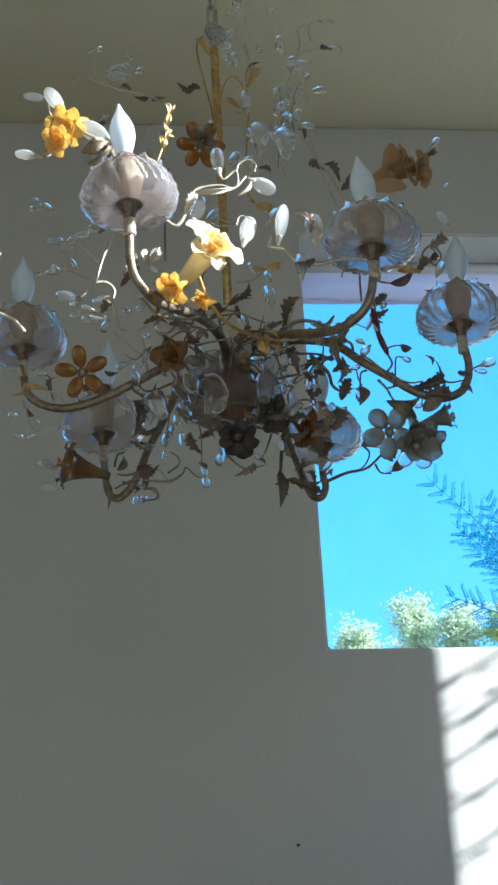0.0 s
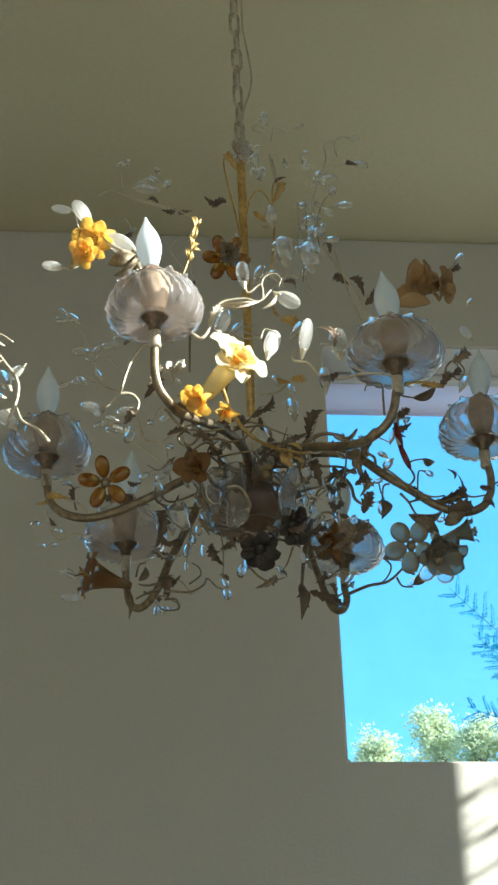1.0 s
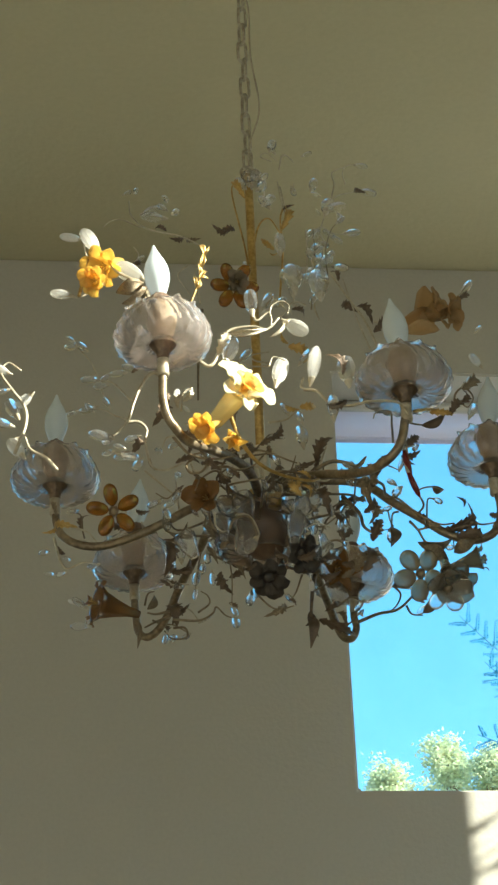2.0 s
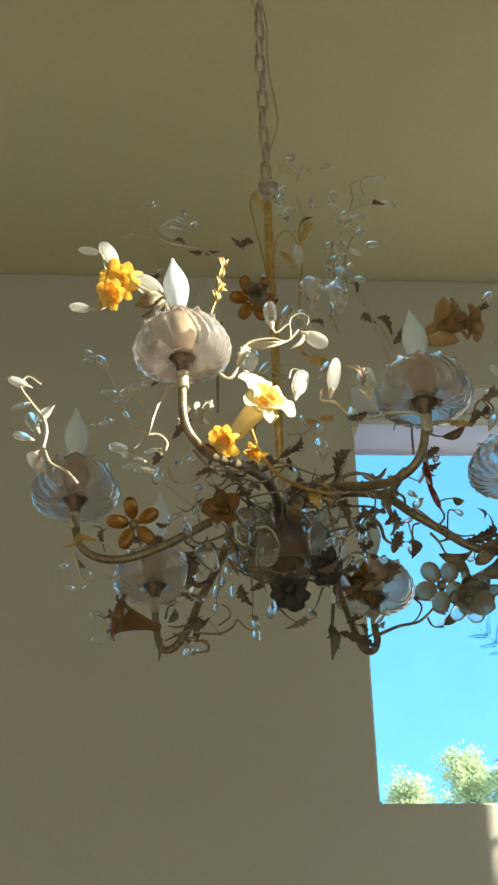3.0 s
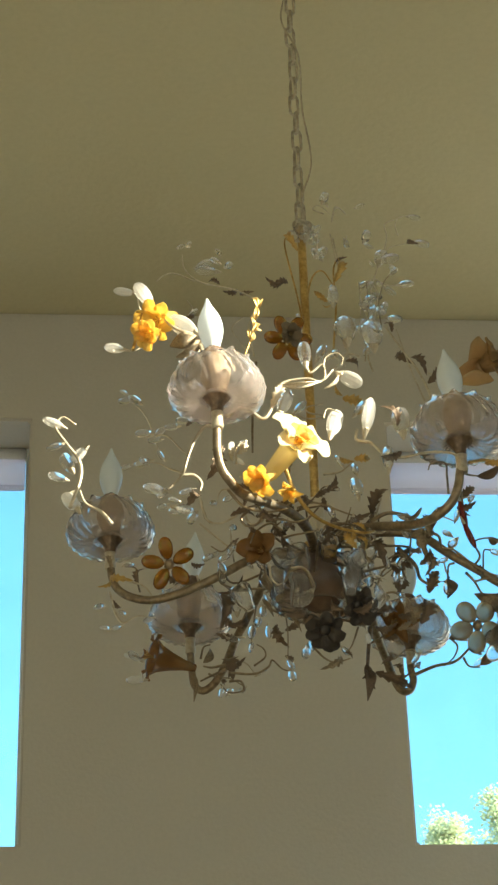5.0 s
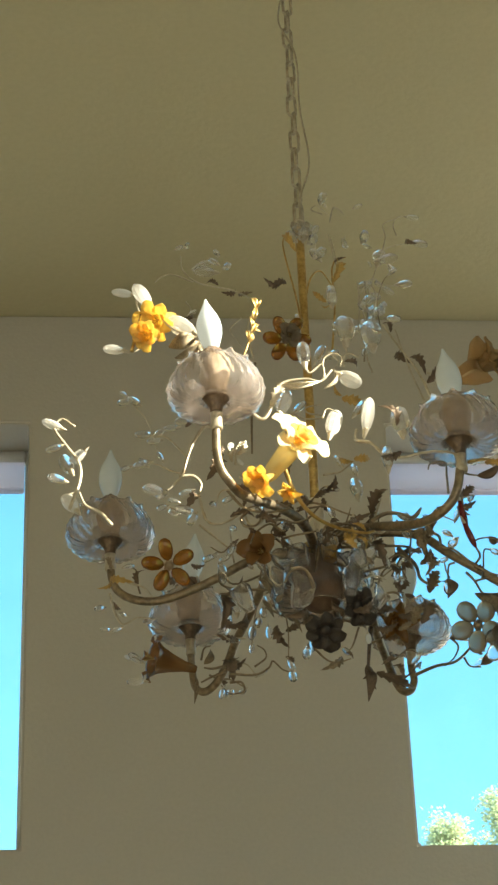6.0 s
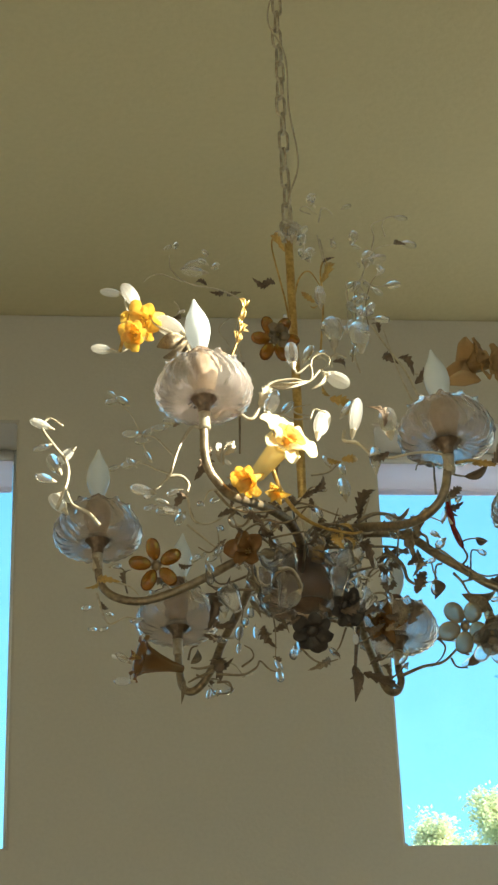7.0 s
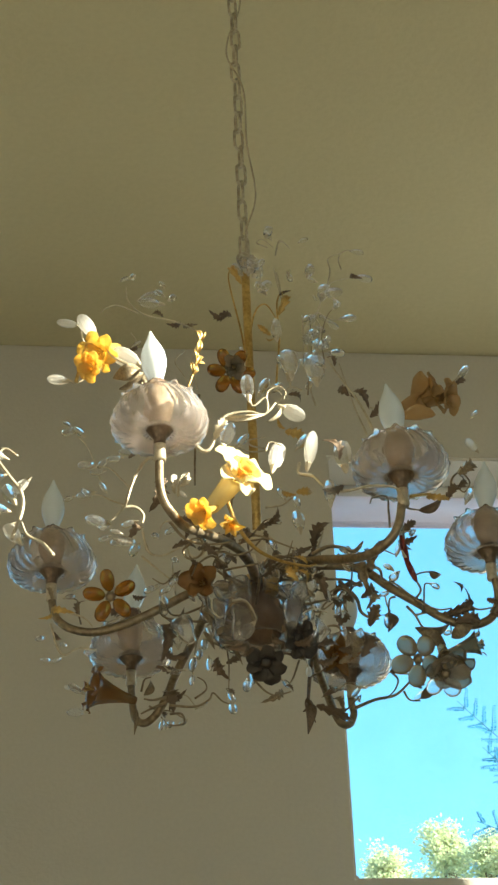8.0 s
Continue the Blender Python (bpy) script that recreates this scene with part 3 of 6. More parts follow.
# ---- leaves, drops, petals and vines of the chandelier ----
FACE = Vector((0.06, -0.86, -0.5)).normalized()


def laid(a, b, roll=0.0, wide=1.0):
    """A pose from a to b: the y axis runs along, the z axis faces the room's middle below, turned by roll."""
    a, b = Vector(a), Vector(b)
    along = b - a
    size = along.length
    along.normalize()
    out = (FACE - along * FACE.dot(along)).normalized()
    out = Matrix.Rotation(radians(roll), 3, along) @ out
    side = along.cross(out)
    turn = Matrix((side, along, out)).transposed().to_4x4()
    return Matrix.Translation(a) @ turn @ Matrix.Diagonal((size * wide, size, size, 1))


def blade_mesh(name, mat, outline, stations=11, bend=0.12, fold=0.1, thick=0.012, ruffle=0.0):
    """A solid leaf or petal of length 1; outline(u) is its half width."""
    bm = bmesh.new()
    rows = []
    for i in range(stations):
        u = i / (stations - 1)
        w = outline(u)
        z = bend * math.sin(math.pi * u) - 0.5 * bend * u * u
        edge = ruffle * math.sin(13 * u) * u
        t = thick * (0.35 + 0.65 * math.sin(math.pi * min(1, max(0, u)))) / 2
        top = [bm.verts.new((w * s, u, z + fold * w * abs(s) * 2 + edge * s * abs(s) + t)) for s in (-1, -0.5, 0, 0.5, 1)]
        low = [bm.verts.new((w * s, u, z + fold * w * abs(s) * 2 + edge * s * abs(s) - t)) for s in (-0.98, -0.5, 0, 0.5, 0.98)]
        rows.append((top, low))
    for (ta, la), (tb, lb) in zip(rows, rows[1:]):
        for k in range(4):
            bm.faces.new((ta[k], ta[k + 1], tb[k + 1], tb[k]))
            bm.faces.new((la[k + 1], la[k], lb[k], lb[k + 1]))
        bm.faces.new((ta[0], tb[0], lb[0], la[0]))
        bm.faces.new((tb[4], ta[4], la[4], lb[4]))
    for top, low in (rows[0], rows[-1]):
        for k in range(4):
            bm.faces.new((top[k], low[k], low[k + 1], top[k + 1]))
    bmesh.ops.recalc_face_normals(bm, faces=bm.faces)
    return mesh_of(name, bm, mat)


def serrate(u):
    w = 0.235 * math.sin(math.pi * min(1.0, 0.06 + 0.94 * u) ** 0.85) + 0.012
    return w * (0.42 + 0.58 * ((5 * u + 0.35) % 1.0))


def plain(u):
    return 0.17 * math.sin(math.pi * u ** 0.75) + 0.015


def rounded(u):
    return 0.4 * math.sin(math.pi * min(1, 0.06 + 0.9 * u ** 1.5)) ** 0.5 + 0.02


def pointed(u):
    return 0.24 * math.sin(math.pi * min(1, 0.12 + 0.88 * u)) ** 0.85 + 0.008


LEAVES = {m.name: blade_mesh("leaf", m, serrate, 26, 0.34, 0.34, 0.02) for m in (LEAF_IRON, GILT, BRASS, SILVER_WIRE)}
SLIM = {m.name: blade_mesh("leaf", m, plain, 11, 0.22, 0.25, 0.02) for m in (LEAF_IRON, GILT, BRASS, SILVER_WIRE)}
PETALS = {m.name: blade_mesh("petal", m, rounded, 20, 0.2, 0.16, 0.04, 0.09) for m in (AMBER, SUN_AMBER, SUN_CREAM, TAN_GLASS, BROWN_GLASS, SMOKE_GLASS, LIT_CRYSTAL, DARK_IRON, CRYSTAL)}
SPEARS = {m.name: blade_mesh("petal", m, pointed, 12, 0.16, 0.2, 0.045, 0.05) for m in (AMBER, SUN_AMBER, SUN_CREAM, TAN_GLASS, BROWN_GLASS, SMOKE_GLASS, LIT_CRYSTAL, DARK_IRON, CRYSTAL)}


def drop_mesh(mat, wide, thick, sides=10, smooth=False, cap=True):
    """A cut glass drop of length 1 along y, flattened, with facets and a small metal cap."""
    bm = bmesh.new()

    def rings_of(profile, w, t):
        return [[bm.verts.new((w * r * math.cos(a), y, t * r * math.sin(a))) for a in (2 * math.pi * (k + 0.5) / sides for k in range(sides))] for r, y in profile]

    def skin(rings, index):
        for a, b in zip(rings, rings[1:]):
            for k in range(sides):
                bm.faces.new((a[k], b[k], b[(k + 1) % sides], a[(k + 1) % sides])).material_index = index
        for end in (rings[0], rings[-1]):
            bm.faces.new(end).material_index = index

    skin(rings_of(((0.12, 0.0), (0.5, 0.07), (0.84, 0.24), (1.0, 0.48), (0.96, 0.68), (0.74, 0.87), (0.36, 0.97), (0.05, 1.0)), wide, thick), 0)
    if cap:
        skin(rings_of(((0.25, -0.2), (0.6, -0.1), (1.0, 0.06), (0.9, 0.1)), 0.115, 0.105), 1)
    bmesh.ops.recalc_face_normals(bm, faces=bm.faces)
    me = mesh_of("crystal_drop", bm, mat, smooth)
    me.materials.append(SILVER_WIRE)
    return me


DROPS = {m.name: drop_mesh(m, 0.245, 0.14, 8) for m in (CRYSTAL, RED_GLASS)}
DROPS[LIT_CRYSTAL.name] = drop_mesh(LIT_CRYSTAL, 0.27, 0.1)
BEADS = {m.name: drop_mesh(m, w, d, 16, True, False) for m, w, d in ((AMBER, 0.36, 0.22), (HONEY, 0.31, 0.2), (BROWN_GLASS, 0.36, 0.22), (SMOKE_GLASS, 0.42, 0.13), (CRYSTAL, 0.42, 0.13))}


def vine(points, r=0.0022, mat=SILVER_WIRE, label=""):
    """A thin wrought wire through the points, tapering to its end."""
    return part("vine", tube(smooth_path(points, 6), lambda u: r * (1 - 0.45 * u), 6), mat, lamp, label)


def leaf(on, a, b, roll=20, mat=LEAF_IRON, wide=1.0, kind=LEAVES):
    return put("leaf", kind[mat.name], on, laid(a, b, roll, wide))


def drop(on, a, b, roll=0, mat=CRYSTAL, wide=1.0):
    return put("crystal_drop", DROPS[mat.name], on, laid(a, b, roll, wide))


def flower(name, at, way, size, mat, label, count=6, open_angle=50, kind=PETALS, tube_length=0.5, heart=GILT, turn=0.0, girth=1.0, petals=1.0, skirt=None, cone=False):
    """A glass flower that faces along way: a trumpet, petals round its mouth and a small heart."""
    at, way = Vector(at), Vector(way).normalized()
    m = aimed(at, way, turn)
    throat = lathe([(0.0, -tube_length * size), (0.05 * girth * size, -tube_length * size), (0.09 * girth ** 1.6 * size, -0.75 * tube_length * size), (0.15 * girth * size, -0.4 * tube_length * size), (0.17 * girth * size, -0.1 * size), (0.24 * girth ** 0.6 * size, 0.03 * size), (0.21 * girth ** 0.6 * size, 0.02 * size), (0.13 * girth * size, -0.12 * size), (0.0, -0.3 * tube_length * size)], 18, ribs(6, 0.08, 0))
    if cone:
        deep = tube_length * size
        throat.free()
        throat = lathe([(0.0, -deep), (0.1 * size, -deep), (0.15 * size, -0.72 * deep), (0.25 * size, -0.42 * deep), (0.37 * size, -0.16 * deep), (0.52 * size, 0.0), (0.58 * size, 0.03 * size), (0.5 * size, 0.015 * size), (0.34 * size, -0.14 * deep), (0.2 * size, -0.4 * deep), (0.0, -0.66 * deep)], 30, ribs(6, 0.07, 0))
    ob = part(name, throat, mat, lamp, label, m)
    for k in range(count):
        a = radians(360 * k / count)
        tilt = radians(90 - open_angle + 7 * math.sin(2.3 * k + size * 90))
        petal = m @ Matrix.Rotation(a, 4, "Z") @ Matrix.Translation((0, (0.48 if cone else 0.16 * girth ** 0.6) * size, 0)) @ Matrix.Rotation(tilt, 4, "X") @ Matrix.Scale(petals * size * (0.92 + 0.12 * math.sin(k * 1.9)), 4)
        put("petal", kind[(skirt or mat).name], ob, petal)
    bm = bmesh.new()
    for k in range(5):
        a = 2 * math.pi * k / 5
        add_tube(bm, smooth_path([Vector((0, 0, -0.1 * size)), Vector((0.05 * size * math.cos(a), 0.05 * size * math.sin(a), 0.12 * size)), Vector((0.13 * size * math.cos(a), 0.13 * size * math.sin(a), 0.24 * size))], 3), lambda u: 0.014 * size * (0.6 + 1.2 * u), 5)
    part("stamens", bm, heart, ob, "", m)
    if name == "rosette":
        part("button", lathe([(0.0, -0.1 * size), (0.22 * size, -0.05 * size), (0.3 * size, 0.1 * size), (0.26 * size, 0.24 * size), (0.14 * size, 0.33 * size), (0.0, 0.36 * size)], 18), heart, ob, "round button in the middle", m)
    return ob


def bead_flower(at, way, size, mat, label, count=5, turn=0.0, cup=15):
    """A flower of plump glass beads round a gilt heart."""
    m = aimed(Vector(at), Vector(way), turn)
    ob = part("bead_flower", lathe([(0.0, -0.1 * size), (0.14 * size, -0.08 * size), (0.2 * size, 0.0), (0.12 * size, 0.1 * size), (0.0, 0.13 * size)], 14, ribs(7, 0.12, 0)), BRASS, lamp, label, m)
    for k in range(count):
        spin = m @ Matrix.Rotation(2 * math.pi * k / count, 4, "Z") @ Matrix.Translation((0, 0.18 * size, 0)) @ Matrix.Rotation(radians(cup + 5 * math.sin(3 * k)), 4, "X")
        put("bead_petal", BEADS[mat.name], ob, spin @ Matrix.Diagonal((size * 0.86, size * 0.84, size * 0.8, 1)))
    return ob


HUB_BOWL = BOWL.copy()
HUB_BOWL.materials[0] = HUB_GLASS
put("bowl", HUB_BOWL, lamp, Matrix.Translation((AX, AY, 2.888)) @ Matrix.Diagonal((1.08, 1.08, 1.15, 1)), "smoky ribbed glass bowl round the hub")

# flowers
flower("lily_flower", (0.096, 2.6, 3.279), (-0.5, -0.6, -0.6), 0.044, AMBER, "amber glass lily in full sun", count=6, open_angle=55, kind=PETALS, tube_length=1.2, girth=1.3, petals=0.72)
flower("lily_flower", (0.08, 2.58, 3.237), (-0.45, -0.75, -0.5), 0.03, AMBER, "ruffled amber cup of a glass lily", count=8, open_angle=42, kind=PETALS, tube_length=1.2, girth=1.8, petals=0.8)
flower("lily_flower", (0.282, 2.500, 3.000), (0.46, -0.8, 0.25), 0.056, SUN_AMBER, "amber glass lily in full sun, its glare coloured into pale petals", count=6, open_angle=66, kind=PETALS, tube_length=1.5, girth=1.7, petals=0.7, skirt=SUN_CREAM)
flower("lily_flower", (0.285, 2.485, 2.994), (0.48, -0.8, 0.25), 0.026, AMBER, "ruffled inner cup of an amber lily", count=6, open_angle=35, kind=PETALS, tube_length=0.5)
flower("lily_flower", (0.238, 2.490, 2.938), (-0.75, -0.45, -0.6), 0.028, AMBER, "small ruffled amber glass flower", count=7, open_angle=50, kind=PETALS, tube_length=0.8)
flower("lily_flower", (0.272, 2.540, 2.949), (0.1, -0.6, -0.8), 0.030, AMBER, "small amber glass bud", count=5, open_angle=20, kind=SPEARS, tube_length=0.8)
bead_flower((0.110, 2.700, 2.911), (-0.1, -0.9, -0.42), 0.041, HONEY, "amber flower of five glass beads", turn=8)
bead_flower((0.303, 2.720, 3.326), (0.1, -0.9, -0.4), 0.040, HONEY, "brown flower of glass beads beside the stem", turn=30, count=6)
flower("lily_flower", (0.306, 2.710, 3.328), (0.2, -0.9, -0.4), 0.022, SMOKE_GLASS, "small clear glass flower heart", count=7, open_angle=45, kind=PETALS, tube_length=0.4)
flower("lily_flower", (0.586, 2.600, 3.199), (0.7, -0.6, 0.2), 0.05, TAN_GLASS, "brown amber glass lily", count=6, open_angle=40, kind=PETALS, tube_length=0.9, girth=1.5, petals=0.8)
flower("lily_flower", (0.612, 2.595, 3.204), (0.75, -0.65, -0.3), 0.03, TAN_GLASS, "small ruffled amber glass flower", count=7, open_angle=45, kind=PETALS, tube_length=0.5)
bead_flower((0.573, 2.760, 2.842), (-0.55, -0.7, -0.45), 0.042, SMOKE_GLASS, "olive clear flower of glass beads", turn=20)
flower("bell_flower", (0.617, 2.770, 2.852), (0.1, -0.45, -0.88), 0.05, SMOKE_GLASS, "hanging clear glass bell flower", count=6, open_angle=35, kind=PETALS, tube_length=0.9)
flower("bell_flower", (0.668, 2.765, 2.872), (0.9, -0.35, 0.15), 0.034, SMOKE_GLASS, "small smoky glass trumpet", count=5, open_angle=40, kind=PETALS, tube_length=1.5, petals=0.34, cone=True)
bead_flower((0.612, 2.755, 2.815), (0.1, -0.6, -0.8), 0.038, CRYSTAL, "clear flower of glass beads", turn=0)
flower("lily_flower", (0.096, 3.020, 2.910), (-0.93, -0.3, 0.12), 0.056, BROWN_GLASS, "brown glass lily on its side", count=6, open_angle=78, kind=PETALS, tube_length=1.3, petals=0.34, cone=True)
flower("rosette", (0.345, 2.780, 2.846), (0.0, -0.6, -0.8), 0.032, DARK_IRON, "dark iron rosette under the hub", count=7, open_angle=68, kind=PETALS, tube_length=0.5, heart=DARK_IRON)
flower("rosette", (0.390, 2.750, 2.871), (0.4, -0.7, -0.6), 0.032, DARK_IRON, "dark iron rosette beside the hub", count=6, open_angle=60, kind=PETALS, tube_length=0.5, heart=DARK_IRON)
flower("bell_flower", (0.251, 2.720, 2.944), (-0.5, -0.8, -0.2), 0.034, BROWN_GLASS, "small brown glass flower near the hub", count=5, open_angle=45, kind=PETALS, tube_length=0.9)
flower("bell_flower", (0.477, 2.960, 2.946), (0.2, -0.8, -0.5), 0.045, BROWN_GLASS, "brown glass flower beside a bowl", count=5, open_angle=40, kind=SPEARS, tube_length=0.8)

# clear glass petals round the hub
for a, r, z, size, tip, roll in ((-150, 0.05, 2.935, 0.058, 0.03, 20), (-118, 0.055, 2.925, 0.05, 0.036, -25), (-88, 0.06, 2.945, 0.046, 0.034, 10), (-55, 0.055, 2.93, 0.056, 0.03, 35), (-25, 0.05, 2.945, 0.06, 0.034, -15), (20, 0.05, 2.95, 0.055, 0.03, 15), (75, 0.05, 2.955, 0.05, 0.036, 0), (140, 0.05, 2.955, 0.055, 0.034, -20), (178, 0.055, 2.945, 0.058, 0.026, 25)):
    foot = polar(a, r, z)
    put("petal", PETALS[CRYSTAL.name], lamp, laid(foot, polar(a, r + size * 0.62, z + tip), roll, 0.9), "clear glass petal")

# sunlit vine above the stem of one arm
v = vine([(0.187, 2.500, 3.045), (0.211, 2.500, 3.060), (0.239, 2.500, 3.041), (0.256, 2.500, 3.070), (0.268, 2.500, 3.101), (0.303, 2.500, 3.110), (0.325, 2.500, 3.106), (0.343, 2.500, 3.126)], 0.0032, SILVER_WIRE)
drop(v, (0.263, 2.500, 3.049), (0.277, 2.496, 3.089), 7, CRYSTAL, 1.10)
drop(v, (0.304, 2.500, 3.134), (0.302, 2.504, 3.177), -16, CRYSTAL, 1.00)
drop(v, (0.352, 2.500, 3.119), (0.386, 2.512, 3.108), 21, LIT_CRYSTAL, 1.20)
leaf(v, (0.268, 2.500, 3.099), (0.326, 2.490, 3.099), 12, SILVER_WIRE, 0.50, SLIM)
leaf(v, (0.252, 2.500, 3.061), (0.271, 2.497, 3.099), -15, SILVER_WIRE, 0.90, LEAVES)
leaf(v, (0.328, 2.500, 3.093), (0.350, 2.504, 3.131), 38, SILVER_WIRE, 0.50, SLIM)
v = vine([(0.304, 2.500, 3.134), (0.310, 2.500, 3.120), (0.328, 2.500, 3.135), (0.331, 2.500, 3.115), (0.323, 2.500, 3.103)], 0.0020, SILVER_WIRE)
v = vine([(0.344, 2.500, 3.106), (0.357, 2.500, 3.123), (0.369, 2.500, 3.116)], 0.0022, SILVER_WIRE)
v = vine([(0.326, 2.510, 3.049), (0.333, 2.510, 3.065), (0.351, 2.510, 3.059)], 0.0016, SILVER_WIRE)
drop(v, (0.336, 2.510, 3.021), (0.350, 2.522, 3.071), -11, LIT_CRYSTAL, 0.85)
drop(v, (0.386, 2.510, 3.027), (0.396, 2.498, 3.078), 26, LIT_CRYSTAL, 0.80)
v = vine([(0.377, 2.530, 3.042), (0.374, 2.517, 3.017), (0.392, 2.504, 3.005), (0.409, 2.491, 2.978), (0.433, 2.479, 2.967), (0.466, 2.466, 2.968), (0.499, 2.453, 2.958), (0.509, 2.440, 2.932)], 0.0028, SILVER_WIRE)
drop(v, (0.404, 2.440, 2.924), (0.404, 2.436, 2.960), 3, CRYSTAL, 1.00)
drop(v, (0.428, 2.440, 2.981), (0.425, 2.444, 3.028), -20, CRYSTAL, 1.20)
leaf(v, (0.424, 2.440, 2.953), (0.395, 2.451, 2.950), -17, LEAF_IRON, 1.00, LEAVES)
leaf(v, (0.420, 2.440, 2.994), (0.398, 2.430, 3.024), 36, LEAF_IRON, 1.00, LEAVES)
v = vine([(0.369, 2.580, 3.193), (0.372, 2.580, 3.203), (0.383, 2.580, 3.208), (0.395, 2.580, 3.200)], 0.0018, SILVER_WIRE)
drop(v, (0.330, 2.580, 3.192), (0.344, 2.576, 3.220), -29, CRYSTAL, 1.00)
drop(v, (0.348, 2.580, 3.198), (0.366, 2.584, 3.216), 8, CRYSTAL, 1.00)
v = vine([(0.362, 2.560, 3.190), (0.346, 2.560, 3.197), (0.362, 2.560, 3.180), (0.353, 2.560, 3.165)], 0.0018, SILVER_WIRE)

# sunlit lily sprigs
v = vine([(0.081, 2.590, 3.233), (0.058, 2.590, 3.214), (0.034, 2.590, 3.215)], 0.0016, SILVER_WIRE)
drop(v, (0.044, 2.590, 3.216), (0.012, 2.602, 3.228), -15, LIT_CRYSTAL, 0.80)
v = vine([(0.102, 2.590, 3.296), (0.083, 2.590, 3.295), (0.069, 2.590, 3.284), (0.063, 2.590, 3.310), (0.076, 2.590, 3.326)], 0.0018, SILVER_WIRE)
drop(v, (0.083, 2.590, 3.297), (0.059, 2.578, 3.330), 22, LIT_CRYSTAL, 1.10)
drop(v, (0.057, 2.590, 3.319), (0.025, 2.586, 3.321), -1, LIT_CRYSTAL, 0.80)
v = vine([(0.055, 2.585, 3.212), (0.063, 2.585, 3.250), (0.069, 2.585, 3.279)], 0.0030, GILT)
v = vine([(0.152, 2.580, 3.233), (0.140, 2.580, 3.238), (0.110, 2.580, 3.256), (0.099, 2.580, 3.278)], 0.0030, SILVER_WIRE)
drop(v, (0.151, 2.580, 3.240), (0.109, 2.584, 3.269), -24, LIT_CRYSTAL, 1.10)
leaf(v, (0.152, 2.580, 3.233), (0.110, 2.591, 3.224), 7, BRASS, 1.60, SLIM)
leaf(v, (0.159, 2.580, 3.223), (0.122, 2.570, 3.190), -20, BRASS, 1.40, SLIM)
v = vine([(0.154, 2.580, 3.226), (0.160, 2.543, 3.174), (0.168, 2.507, 3.121), (0.171, 2.470, 3.040)], 0.0030, SILVER_WIRE)

# vines by the outer arms
v = vine([(0.026, 2.660, 2.956), (0.009, 2.660, 2.977), (-0.013, 2.660, 2.990), (-0.022, 2.660, 3.012)], 0.0030, SILVER_WIRE)
leaf(v, (-0.029, 2.660, 3.012), (-0.034, 2.657, 2.977), 33, SILVER_WIRE, 0.90, SLIM)
v = vine([(-0.036, 2.630, 2.966), (-0.021, 2.630, 3.014), (-0.023, 2.630, 3.045), (-0.042, 2.630, 3.074), (-0.059, 2.630, 3.103), (-0.048, 2.630, 3.120), (-0.029, 2.630, 3.107)], 0.0030, SILVER_WIRE)
drop(v, (-0.013, 2.630, 3.067), (-0.035, 2.635, 3.047), 4, LIT_CRYSTAL, 1.00)
drop(v, (-0.033, 2.630, 3.028), (-0.049, 2.645, 3.065), -19, CRYSTAL, 1.00)
drop(v, (-0.042, 2.630, 3.013), (-0.068, 2.615, 3.013), 18, CRYSTAL, 1.00)
drop(v, (-0.047, 2.630, 3.103), (-0.078, 2.625, 3.114), -5, LIT_CRYSTAL, 0.80)
drop(v, (-0.047, 2.630, 3.074), (-0.072, 2.635, 3.067), -28, CRYSTAL, 0.90)
drop(v, (-0.024, 2.630, 2.962), (-0.045, 2.645, 2.999), 9, LIT_CRYSTAL, 0.90)
v = vine([(0.177, 2.500, 3.019), (0.156, 2.500, 3.028), (0.136, 2.500, 2.994), (0.123, 2.500, 2.951), (0.110, 2.500, 2.932)], 0.0030, SILVER_WIRE)
v = vine([(0.118, 2.510, 2.952), (0.138, 2.510, 2.953), (0.149, 2.510, 2.941), (0.147, 2.510, 2.927)], 0.0030, SILVER_WIRE)
drop(v, (0.098, 2.510, 2.926), (0.067, 2.498, 2.928), -14, CRYSTAL, 1.00)
drop(v, (0.102, 2.510, 2.931), (0.087, 2.506, 2.914), 23, CRYSTAL, 1.00)
drop(v, (0.110, 2.510, 2.902), (0.138, 2.514, 2.898), 0, CRYSTAL, 1.00)
drop(v, (0.102, 2.510, 2.906), (0.087, 2.522, 2.906), -23, CRYSTAL, 1.00)
v = vine([(0.118, 2.600, 2.994), (0.102, 2.600, 2.980), (0.077, 2.600, 2.984)], 0.0018, SILVER_WIRE)
drop(v, (0.102, 2.600, 2.977), (0.077, 2.588, 2.973), 14, CRYSTAL, 1.00)
drop(v, (0.122, 2.600, 2.961), (0.106, 2.596, 2.964), -9, CRYSTAL, 1.00)
drop(v, (0.130, 2.600, 2.946), (0.106, 2.604, 2.948), 28, CRYSTAL, 1.00)
drop(v, (0.143, 2.600, 2.981), (0.123, 2.612, 2.980), 5, CRYSTAL, 1.00)
leaf(v, (0.151, 2.600, 2.971), (0.130, 2.590, 2.942), 28, LEAF_IRON, 1.00, LEAVES)
v = vine([(0.133, 2.700, 3.067), (0.114, 2.700, 3.073), (0.096, 2.700, 3.083), (0.072, 2.700, 3.085)], 0.0018, SILVER_WIRE)
drop(v, (0.104, 2.700, 3.089), (0.095, 2.696, 3.103), 19, CRYSTAL, 1.00)
drop(v, (0.085, 2.700, 3.088), (0.059, 2.704, 3.082), -4, CRYSTAL, 1.00)
drop(v, (0.055, 2.700, 3.080), (0.040, 2.712, 3.079), -27, CRYSTAL, 1.00)
drop(v, (0.080, 2.700, 3.080), (0.067, 2.688, 3.087), 10, CRYSTAL, 1.00)
